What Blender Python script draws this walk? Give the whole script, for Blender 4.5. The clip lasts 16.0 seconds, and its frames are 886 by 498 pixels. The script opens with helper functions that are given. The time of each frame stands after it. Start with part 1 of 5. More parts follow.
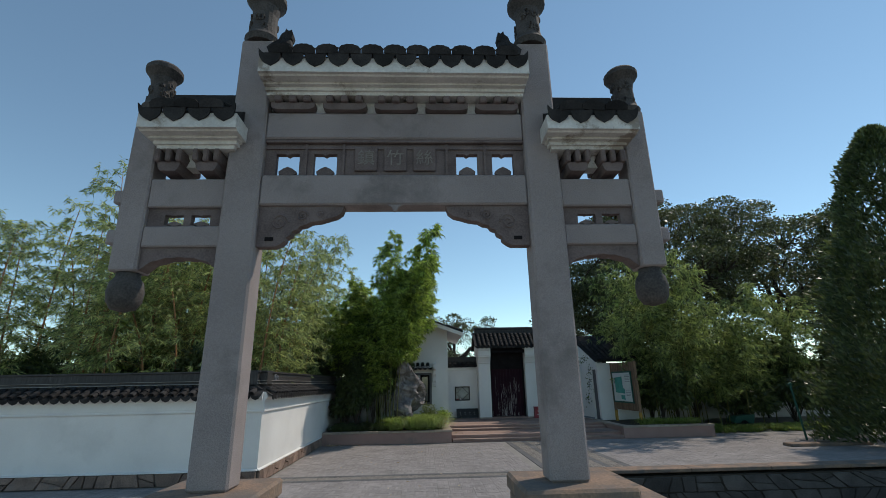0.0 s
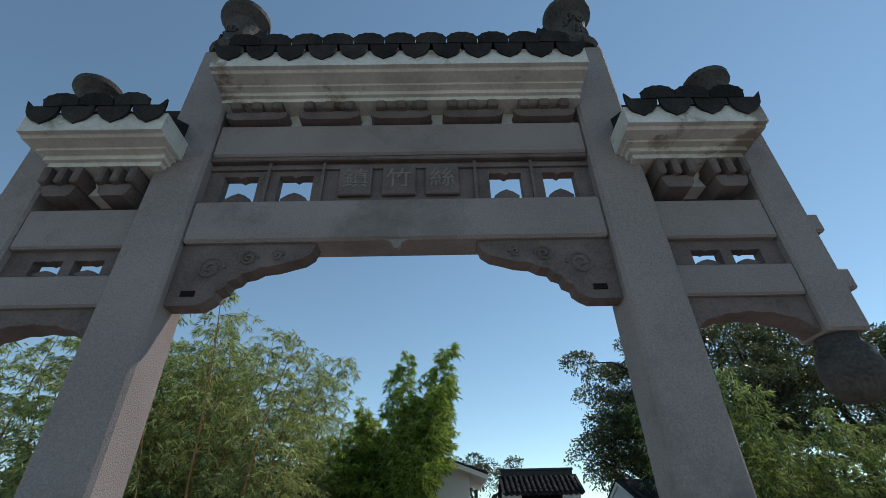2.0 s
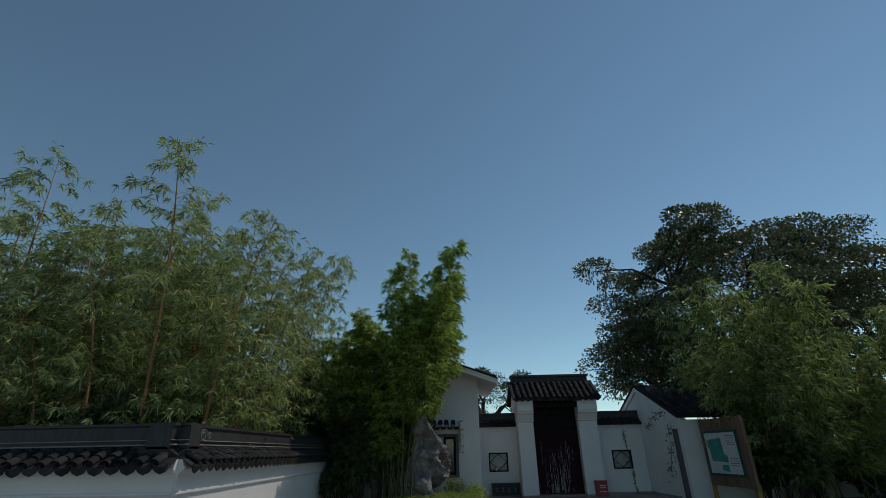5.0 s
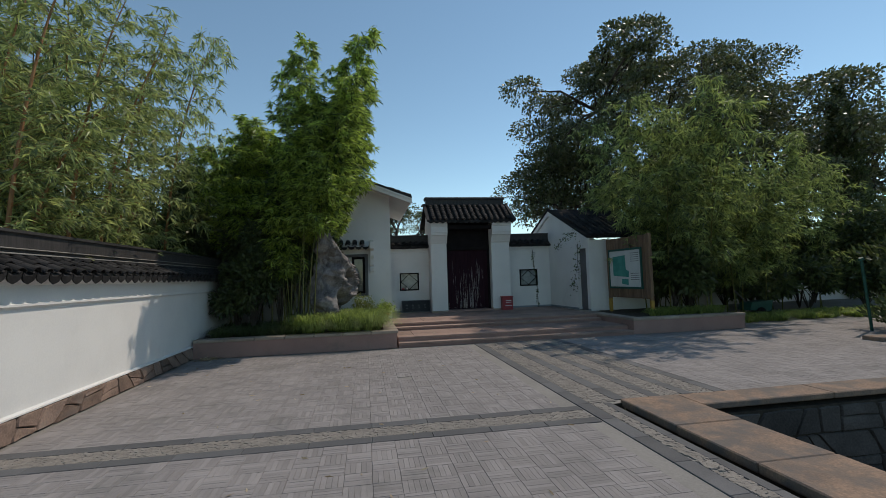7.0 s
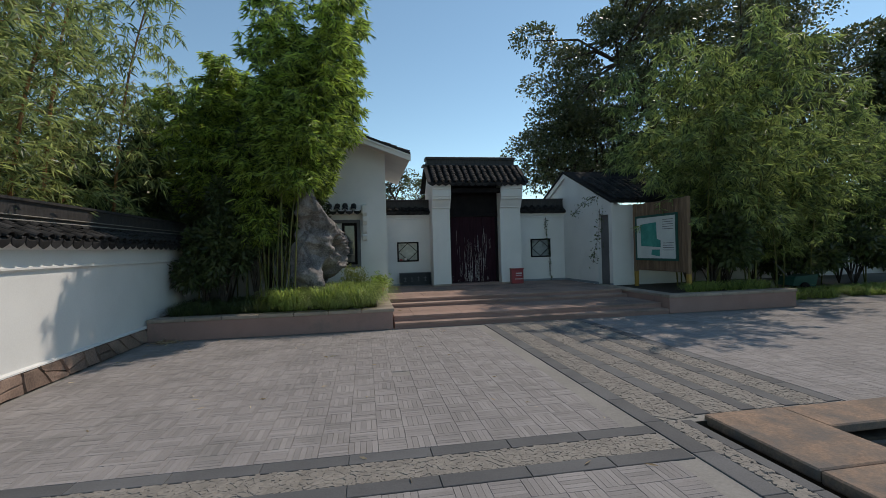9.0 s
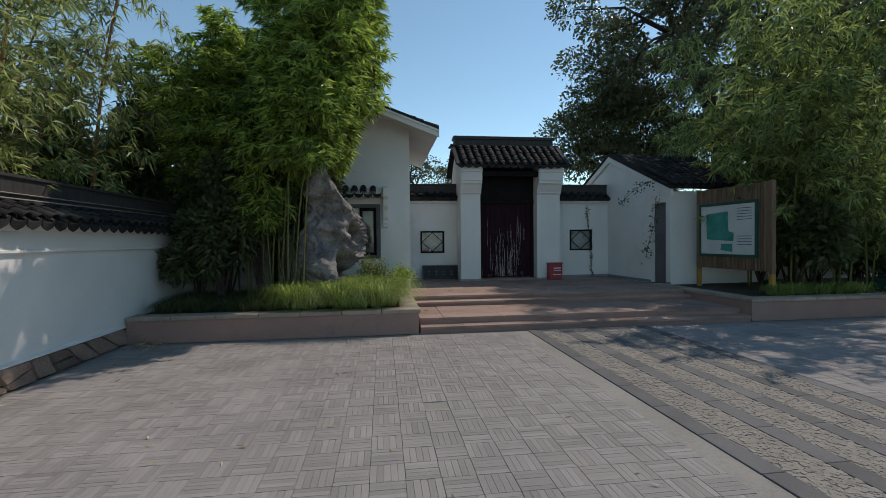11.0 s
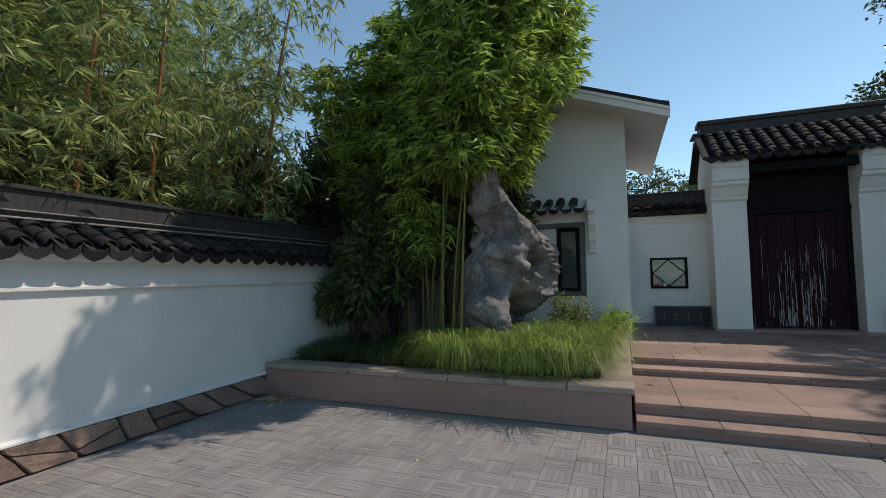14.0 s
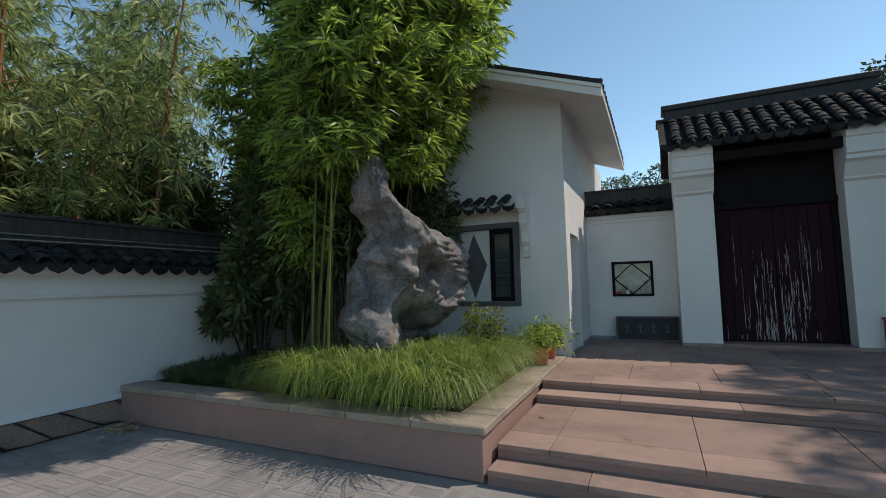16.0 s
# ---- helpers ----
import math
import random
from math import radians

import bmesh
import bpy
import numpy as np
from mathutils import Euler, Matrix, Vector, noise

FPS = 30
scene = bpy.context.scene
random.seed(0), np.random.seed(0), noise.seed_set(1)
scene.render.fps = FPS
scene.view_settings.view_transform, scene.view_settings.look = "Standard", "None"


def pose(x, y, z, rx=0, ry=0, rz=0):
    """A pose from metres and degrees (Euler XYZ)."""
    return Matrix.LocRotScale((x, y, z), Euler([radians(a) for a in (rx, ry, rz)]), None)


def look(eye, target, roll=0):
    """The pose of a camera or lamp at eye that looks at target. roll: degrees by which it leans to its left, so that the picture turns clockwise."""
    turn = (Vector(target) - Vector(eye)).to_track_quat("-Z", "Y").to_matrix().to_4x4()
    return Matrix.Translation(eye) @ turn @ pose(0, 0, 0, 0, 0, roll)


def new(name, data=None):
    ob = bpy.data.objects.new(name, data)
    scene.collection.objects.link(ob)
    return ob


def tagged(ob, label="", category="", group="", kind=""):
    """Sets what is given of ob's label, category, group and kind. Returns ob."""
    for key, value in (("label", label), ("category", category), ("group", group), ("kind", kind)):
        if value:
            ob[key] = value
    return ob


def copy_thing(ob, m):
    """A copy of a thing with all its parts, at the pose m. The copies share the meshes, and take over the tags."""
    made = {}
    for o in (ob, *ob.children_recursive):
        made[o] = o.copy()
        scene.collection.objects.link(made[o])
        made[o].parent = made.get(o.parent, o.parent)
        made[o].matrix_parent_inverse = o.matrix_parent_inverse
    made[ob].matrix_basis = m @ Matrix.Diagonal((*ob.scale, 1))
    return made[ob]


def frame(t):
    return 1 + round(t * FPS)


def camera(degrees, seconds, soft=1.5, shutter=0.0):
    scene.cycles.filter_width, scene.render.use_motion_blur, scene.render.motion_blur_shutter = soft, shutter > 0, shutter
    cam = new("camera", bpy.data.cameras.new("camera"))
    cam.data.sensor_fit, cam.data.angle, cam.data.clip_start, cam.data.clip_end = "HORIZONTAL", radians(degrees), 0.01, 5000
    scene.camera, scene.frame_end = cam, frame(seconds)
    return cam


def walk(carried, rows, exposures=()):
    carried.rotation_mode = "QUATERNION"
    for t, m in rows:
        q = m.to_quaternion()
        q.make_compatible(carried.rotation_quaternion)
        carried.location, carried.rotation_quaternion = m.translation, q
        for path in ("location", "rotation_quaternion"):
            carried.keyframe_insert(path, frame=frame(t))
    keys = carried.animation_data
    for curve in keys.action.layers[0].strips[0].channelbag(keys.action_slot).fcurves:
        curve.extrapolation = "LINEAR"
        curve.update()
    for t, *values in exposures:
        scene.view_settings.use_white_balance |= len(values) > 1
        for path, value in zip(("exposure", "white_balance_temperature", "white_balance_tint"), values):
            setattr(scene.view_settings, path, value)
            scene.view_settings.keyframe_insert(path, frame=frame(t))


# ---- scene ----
cam = camera(88.5, 16.0, soft=0.7)
METRES, EYE, TILT, LEAN, TURN = 14.6, 2.0, 0.0, 0.0, -2.5
ROWS = [
    (0.0, 0.0, 0.0, 0.0, 0.32, 16.48, 1.07),
    (0.5, -0.0017, 0.0239, 0.002, 0.09, 21.72, 1.11),
    (1.0, -0.0028, 0.052, 0.0031, 1.13, 24.71, 0.73),
    (1.5, -0.0058, 0.0817, 0.0051, 2.32, 27.94, 1.28),
    (2.0, -0.0065, 0.1104, 0.0071, 2.47, 32.77, 1.18),
    (2.5, -0.0094, 0.1379, 0.0082, 2.62, 37.95, 1.31),
    (3.0, -0.0101, 0.1657, 0.0078, 2.69, 40.96, 1.18),
    (3.5, -0.012, 0.1948, 0.0062, 2.9, 41.58, 1.26),
    (4.0, -0.0085, 0.2233, 0.0036, 2.83, 39.82, 1.18),
    (4.5, -0.0084, 0.2558, -0.0004, 3.31, 31.75, 1.0),
    (5.0, -0.0098, 0.2888, -0.0049, 3.43, 23.99, 1.08),
    (7.5, 0.001, 0.4572, -0.0258, -8.36, 1.13, 1.67),
    (8.0, 0.0054, 0.488, -0.0265, -7.59, 0.13, 1.78),
    (8.5, 0.0058, 0.5193, -0.0276, -7.3, 0.14, 1.65),
    (11.0, -0.0051, 0.66, -0.0302, -5.06, -1.06, 0.62),
    (11.5, -0.0122, 0.6903, -0.0319, 3.7, -0.69, 0.9),
    (12.0, -0.0168, 0.7221, -0.0315, 7.41, -0.4, 0.8),
    (12.5, -0.013, 0.7556, -0.0304, 12.89, -0.59, 0.86),
    (13.0, -0.0046, 0.7882, -0.0308, 17.88, -0.57, 1.02),
    (13.5, 0.0069, 0.8169, -0.03, 19.47, 1.33, 0.94),
    (14.0, 0.0238, 0.8469, -0.031, 23.95, 3.32, 0.93),
    (14.5, 0.0422, 0.8781, -0.0327, 24.47, 4.19, 0.96),
    (15.0, 0.0606, 0.9058, -0.0321, 26.18, 4.06, 0.98),
    (15.5, 0.0827, 0.9321, -0.0318, 27.27, 4.78, 1.23),
    (16.0, 0.1091, 0.9551, -0.0331, 27.52, 4.38, 1.48),
]
walk(cam, [(t, pose(0, 0, EYE, TILT, LEAN, TURN) @ pose(METRES * x, METRES * y, METRES * z, 90 + pitch, roll, yaw)) for t, x, y, z, yaw, pitch, roll in ROWS],
     exposures=[(0.0, 0.52, 6550, 12), (2.9, 0.42, 6500, 12), (3.6, -0.06, 6400, 11), (4.1, -0.3, 6350, 10), (4.6, -0.4, 6350, 10), (5.1, -0.2, 6350, 10), (7.3, 0.45, 6650, 13), (11.0, 0.6, 6600, 13), (16.0, 0.82, 6550, 13)])

# ---- sky and sun ----
SUN = Vector((0.66, 0.38, 1.0)).normalized()
world = bpy.data.worlds.new("sky")
scene.world = world
world.use_nodes = True
wn = world.node_tree.nodes
sky = wn.new("ShaderNodeTexSky")
sky.sky_type, sky.sun_disc = "NISHITA", False
sky.sun_elevation = math.asin(SUN.z)
sky.sun_rotation = math.atan2(SUN.x, SUN.y)
sky.air_density, sky.dust_density, sky.ozone_density = 0.8, 0.0, 1.6
wn["Background"].inputs["Strength"].default_value = 0.12
tint = wn.new("ShaderNodeMix")
tint.data_type, tint.blend_type = "RGBA", "MULTIPLY"
tint.inputs[0].default_value = 1.0
tint.inputs[7].default_value = (0.95, 1.03, 0.87, 1)
world.node_tree.links.new(sky.outputs[0], tint.inputs[6])
world.node_tree.links.new(tint.outputs[2], wn["Background"].inputs["Color"])
sun = new("sun", bpy.data.lights.new("sun", "SUN"))
sun.data.energy, sun.data.angle, sun.data.color = 1.95, radians(0.55), (1.0, 0.9, 0.76)
sun.matrix_world = look((12, 10, 30), Vector((12, 10, 30)) - SUN)


# ---- materials ----
def mat(name, a, b, scale=3.0, rough=0.8, bump=0.2, fine=60.0, fine_amount=0.35, metal=0.0, per_piece=0.0, stain=None, stretch=(1, 1, 1), spec=0.3, stain_at=(0.55, 0.72)):
    """A surface that drifts between two colours at two scales, with fine relief; stain: a third colour in patches."""
    m = bpy.data.materials.new(name)
    m.use_nodes = True
    n, l = m.node_tree.nodes, m.node_tree.links
    p = n["Principled BSDF"]
    p.inputs["Roughness"].default_value, p.inputs["Metallic"].default_value = rough, metal
    p.inputs["Specular IOR Level"].default_value = spec
    co = n.new("ShaderNodeTexCoord")
    geo = n.new("ShaderNodeNewGeometry")
    mp = n.new("ShaderNodeMapping")
    mp.inputs["Scale"].default_value = stretch
    l.new(geo.outputs["Position"], mp.inputs["Vector"])
    big, small = n.new("ShaderNodeTexNoise"), n.new("ShaderNodeTexNoise")
    for t, sc, de in ((big, scale, 5), (small, fine, 3)):
        t.inputs["Scale"].default_value, t.inputs["Detail"].default_value = sc, de
        l.new(mp.outputs[0], t.inputs["Vector"])
    add = n.new("ShaderNodeMix")
    add.inputs[0].default_value = fine_amount
    l.new(big.outputs["Fac"], add.inputs[2])
    l.new(small.outputs["Fac"], add.inputs[3])
    ramp = n.new("ShaderNodeValToRGB")
    ramp.color_ramp.elements[0].position, ramp.color_ramp.elements[1].position = 0.36, 0.64
    ramp.color_ramp.elements[0].color, ramp.color_ramp.elements[1].color = (*a, 1), (*b, 1)
    l.new(add.outputs[0], ramp.inputs["Fac"])
    out = ramp.outputs["Color"]
    if stain:
        st = n.new("ShaderNodeTexNoise")
        st.inputs["Scale"].default_value, st.inputs["Detail"].default_value = scale * 0.6, 8
        st.inputs["Roughness"].default_value = 0.7
        l.new(mp.outputs[0], st.inputs["Vector"])
        sr = n.new("ShaderNodeMapRange")
        sr.inputs[1].default_value, sr.inputs[2].default_value = stain_at
        l.new(st.outputs["Fac"], sr.inputs[0])
        mx = n.new("ShaderNodeMix")
        mx.data_type = "RGBA"
        l.new(sr.outputs[0], mx.inputs[0])
        l.new(out, mx.inputs[6])
        mx.inputs[7].default_value = (*stain, 1)
        out = mx.outputs[2]
    if per_piece:
        info = n.new("ShaderNodeObjectInfo")
        sm = n.new("ShaderNodeMath")
        l.new(info.outputs["Random"], sm.inputs[0])
        l.new(geo.outputs["Random Per Island"], sm.inputs[1])
        fr = n.new("ShaderNodeMath")
        fr.operation = "FRACT"
        l.new(sm.outputs[0], fr.inputs[0])
        mr = n.new("ShaderNodeMapRange")
        mr.inputs[3].default_value, mr.inputs[4].default_value = 1 - per_piece, 1 + per_piece
        l.new(fr.outputs[0], mr.inputs[0])
        hs = n.new("ShaderNodeHueSaturation")
        l.new(mr.outputs[0], hs.inputs["Value"])
        l.new(out, hs.inputs["Color"])
        out = hs.outputs[0]
    l.new(out, p.inputs["Base Color"])
    bp = n.new("ShaderNodeBump")
    bp.inputs["Strength"].default_value, bp.inputs["Distance"].default_value = bump, 0.01
    l.new(add.outputs[0], bp.inputs["Height"])
    l.new(bp.outputs[0], p.inputs["Normal"])
    return m


def leaf_mat(name, a, b, through_light=0.35, rough=0.45):
    """Leaves: a colour of its own for each leaf, gloss, and light that passes through."""
    m = bpy.data.materials.new(name)
    m.use_nodes = True
    n, l = m.node_tree.nodes, m.node_tree.links
    p = n["Principled BSDF"]
    p.inputs["Roughness"].default_value = rough
    p.inputs["Specular IOR Level"].default_value = 0.5
    geo = n.new("ShaderNodeNewGeometry")
    ramp = n.new("ShaderNodeValToRGB")
    ramp.color_ramp.elements[0].color, ramp.color_ramp.elements[1].color = (*a, 1), (*b, 1)
    l.new(geo.outputs["Random Per Island"], ramp.inputs["Fac"])
    l.new(ramp.outputs[0], p.inputs["Base Color"])
    tr = n.new("ShaderNodeBsdfTranslucent")
    hs = n.new("ShaderNodeHueSaturation")
    hs.inputs["Value"].default_value, hs.inputs["Saturation"].default_value = 2.1, 1.05
    l.new(ramp.outputs[0], hs.inputs["Color"])
    l.new(hs.outputs[0], tr.inputs["Color"])
    mx = n.new("ShaderNodeMixShader")
    mx.inputs[0].default_value = through_light
    l.new(p.outputs[0], mx.inputs[1])
    l.new(tr.outputs[0], mx.inputs[2])
    l.new(mx.outputs[0], n["Material Output"].inputs["Surface"])
    return m


GRANITE = mat("grey granite", (0.235, 0.2, 0.195), (0.335, 0.288, 0.28), 2.0, 0.88, 0.9, 130, 0.62, stain=(0.17, 0.148, 0.142))
DARKCARVED = mat("weathered black stone", (0.04, 0.036, 0.034), (0.095, 0.084, 0.078), 8, 0.85, 0.8, 60, 0.5)
CARVED = mat("carved dark stone", (0.105, 0.08, 0.076), (0.19, 0.148, 0.14), 6, 0.85, 0.6, 70, 0.4)
CHARACTER = mat("carved characters", (0.17, 0.152, 0.135), (0.24, 0.215, 0.19), 20, 0.85, 0.3)
PLASTER_OLD = mat("old white plaster", (0.5, 0.48, 0.45), (0.7, 0.675, 0.64), 4, 0.9, 1.0, 40, 0.35, stain=(0.3, 0.26, 0.22), stain_at=(0.55, 0.62))
WHITE = mat("white limewash", (0.66, 0.65, 0.632), (0.735, 0.725, 0.703), 1.2, 0.9, 0.2, 45, 0.3, stain=(0.58, 0.57, 0.55), stain_at=(0.56, 0.82))
TILE = mat("dark clay tile", (0.015, 0.0145, 0.015), (0.042, 0.04, 0.04), 6, 0.8, 0.35, 80, 0.4, per_piece=0.35, spec=0.15, stain=(0.1, 0.095, 0.09), stain_at=(0.62, 0.74))
RIDGE = mat("dark ridge plaster", (0.03, 0.028, 0.028), (0.06, 0.056, 0.055), 5, 0.6, 0.3, 60, 0.4, stretch=(6, 6, 0.8), stain=(0.11, 0.105, 0.1), stain_at=(0.6, 0.75))
ORANGE = mat("orange sandstone", (0.165, 0.12, 0.092), (0.32, 0.215, 0.148), 3.5, 0.88, 0.9, 45, 0.5, stain=(0.14, 0.12, 0.106), stain_at=(0.43, 0.6))
PINK = mat("pink granite", (0.26, 0.165, 0.142), (0.33, 0.212, 0.182), 2.2, 0.75, 0.2, 120, 0.5, per_piece=0.1, stain=(0.2, 0.15, 0.13))
STEP = mat("pink step granite", (0.275, 0.188, 0.155), (0.37, 0.252, 0.205), 2.0, 0.78, 0.35, 110, 0.5, per_piece=0.14, stain=(0.19, 0.14, 0.12), stain_at=(0.46, 0.66))
COPING = mat("weathered coping", (0.27, 0.22, 0.18), (0.4, 0.33, 0.27), 3, 0.85, 0.35, 70, 0.45, per_piece=0.12, stain=(0.19, 0.16, 0.13))
BRICK = mat("grey paving brick", (0.21, 0.195, 0.19), (0.288, 0.267, 0.259), 1.3, 0.88, 0.5, 90, 0.5, per_piece=0.13, stain=(0.17, 0.162, 0.155))
DARKSLAB = mat("dark slate slab", (0.085, 0.085, 0.088), (0.125, 0.125, 0.128), 2, 0.8, 0.25, 90, 0.4, per_piece=0.15)
PEBBLE = mat("pebble mosaic", (0.19, 0.172, 0.152), (0.26, 0.236, 0.208), 6, 0.85, 0.3, 60, 0.4, per_piece=0.1)
GROUND = mat("grey ground", (0.2, 0.19, 0.175), (0.28, 0.265, 0.245), 0.8, 0.92, 0.3, 50, 0.4)
RUBBLE = mat("rust-brown rubble stone", (0.15, 0.105, 0.085), (0.29, 0.2, 0.155), 3.5, 0.9, 1.0, 40, 0.45, per_piece=0.35, stain=(0.17, 0.15, 0.135))
PITSTONE = mat("mossy pit stone", (0.06, 0.052, 0.046), (0.125, 0.108, 0.094), 2.5, 0.9, 0.7, 35, 0.4, per_piece=0.35)
MORTAR = mat("pale mortar", (0.2, 0.185, 0.165), (0.28, 0.26, 0.235), 5, 0.95, 0.5)
SOIL = mat("dark soil", (0.035, 0.028, 0.02), (0.07, 0.055, 0.04), 8, 0.95, 0.8)
ROCK = mat("grey scholar rock", (0.075, 0.067, 0.066), (0.31, 0.278, 0.266), 3.0, 0.75, 1.1, 30, 0.4, stain=(0.09, 0.08, 0.075), stain_at=(0.54, 0.66))
MAROON = mat("dark maroon paint", (0.017, 0.005, 0.0095), (0.03, 0.0095, 0.016), 3, 0.75, 0.3, 50, 0.4, stretch=(5, 5, 0.7), spec=0.15)
BLACKWOOD = mat("black stained wood", (0.009, 0.008, 0.009), (0.018, 0.015, 0.016), 4, 0.8, 0.2, spec=0.1)
BARE = mat("bare weathered wood", (0.28, 0.25, 0.24), (0.5, 0.46, 0.44), 10, 0.85, 0.3, stretch=(3, 3, 0.5))
SLATE = mat("black polished slate", (0.011, 0.012, 0.014), (0.02, 0.022, 0.025), 4, 0.5, 0.05)
GREYPAINT = mat("grey paint", (0.1, 0.1, 0.105), (0.14, 0.14, 0.145), 3, 0.6, 0.1)
BASEGREY = mat("blue-grey skirting paint", (0.2, 0.23, 0.26), (0.26, 0.29, 0.32), 3, 0.8, 0.2)
REDBOX = mat("red painted metal", (0.25, 0.035, 0.045), (0.32, 0.05, 0.06), 4, 0.45, 0.05)
LABEL = mat("pale label", (0.6, 0.55, 0.55), (0.7, 0.65, 0.65), 5, 0.6, 0.05)
TERRA = mat("red plastic pot", (0.42, 0.09, 0.06), (0.52, 0.13, 0.085), 6, 0.5, 0.05)
SLATWOOD = mat("brown slat wood", (0.13, 0.08, 0.05), (0.21, 0.135, 0.085), 5, 0.7, 0.3, stretch=(4, 4, 0.6), per_piece=0.2)
MAPWHITE = mat("pale map print", (0.5, 0.52, 0.5), (0.58, 0.6, 0.57), 4, 0.4, 0.02)
MAPGREEN = mat("green map print", (0.03, 0.2, 0.17), (0.06, 0.3, 0.25), 7, 0.4, 0.02)
YELLOW = mat("yellow-brown post paint", (0.28, 0.17, 0.03), (0.36, 0.22, 0.05), 5, 0.6, 0.1)
GREENPAINT = mat("green painted steel", (0.012, 0.06, 0.045), (0.02, 0.09, 0.07), 5, 0.5, 0.05)
CULM = mat("green-yellow bamboo culm", (0.075, 0.09, 0.02), (0.17, 0.155, 0.04), 5, 0.5, 0.1, stretch=(1, 1, 0.6))
CULM_BROWN = mat("orange-brown bamboo culm", (0.22, 0.10, 0.04), (0.36, 0.18, 0.075), 5, 0.5, 0.1, stretch=(1, 1, 0.6))
BARK = mat("dark bark", (0.035, 0.028, 0.022), (0.075, 0.06, 0.048), 6, 0.9, 0.8, stretch=(2, 2, 0.5))
LEAF_BAMBOO = leaf_mat("bamboo leaf", (0.024, 0.05, 0.018), (0.39, 0.5, 0.1), 0.37)
LEAF_GROVE = leaf_mat("pale bamboo leaf", (0.042, 0.072, 0.034), (0.4, 0.45, 0.165), 0.38)
LEAF_TREE = leaf_mat("camphor leaf", (0.028, 0.042, 0.018), (0.1, 0.115, 0.045), 0.25, 0.35)
# Darker bamboo green for the east planter: tree shade put into the colour.
LEAF_EAST = leaf_mat("shade-coloured bamboo leaf", (0.024, 0.045, 0.019), (0.28, 0.345, 0.11), 0.38)
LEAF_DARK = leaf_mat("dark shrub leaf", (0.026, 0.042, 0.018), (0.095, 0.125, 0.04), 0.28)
LEAF_YELLOW = leaf_mat("yellow-green shrub leaf", (0.06, 0.085, 0.02), (0.2, 0.22, 0.05), 0.4)
GRASS = leaf_mat("lily-turf blade", (0.065, 0.11, 0.028), (0.33, 0.4, 0.11), 0.42)
DRY = leaf_mat("dry leaf", (0.25, 0.17, 0.09), (0.5, 0.42, 0.3), 0.2, 0.8)
GLASS = mat("dim window glass", (0.05, 0.06, 0.06), (0.08, 0.09, 0.085), 3, 0.08, 0.0, spec=0.6)


# ---- mesh helpers ----
BASE = {}


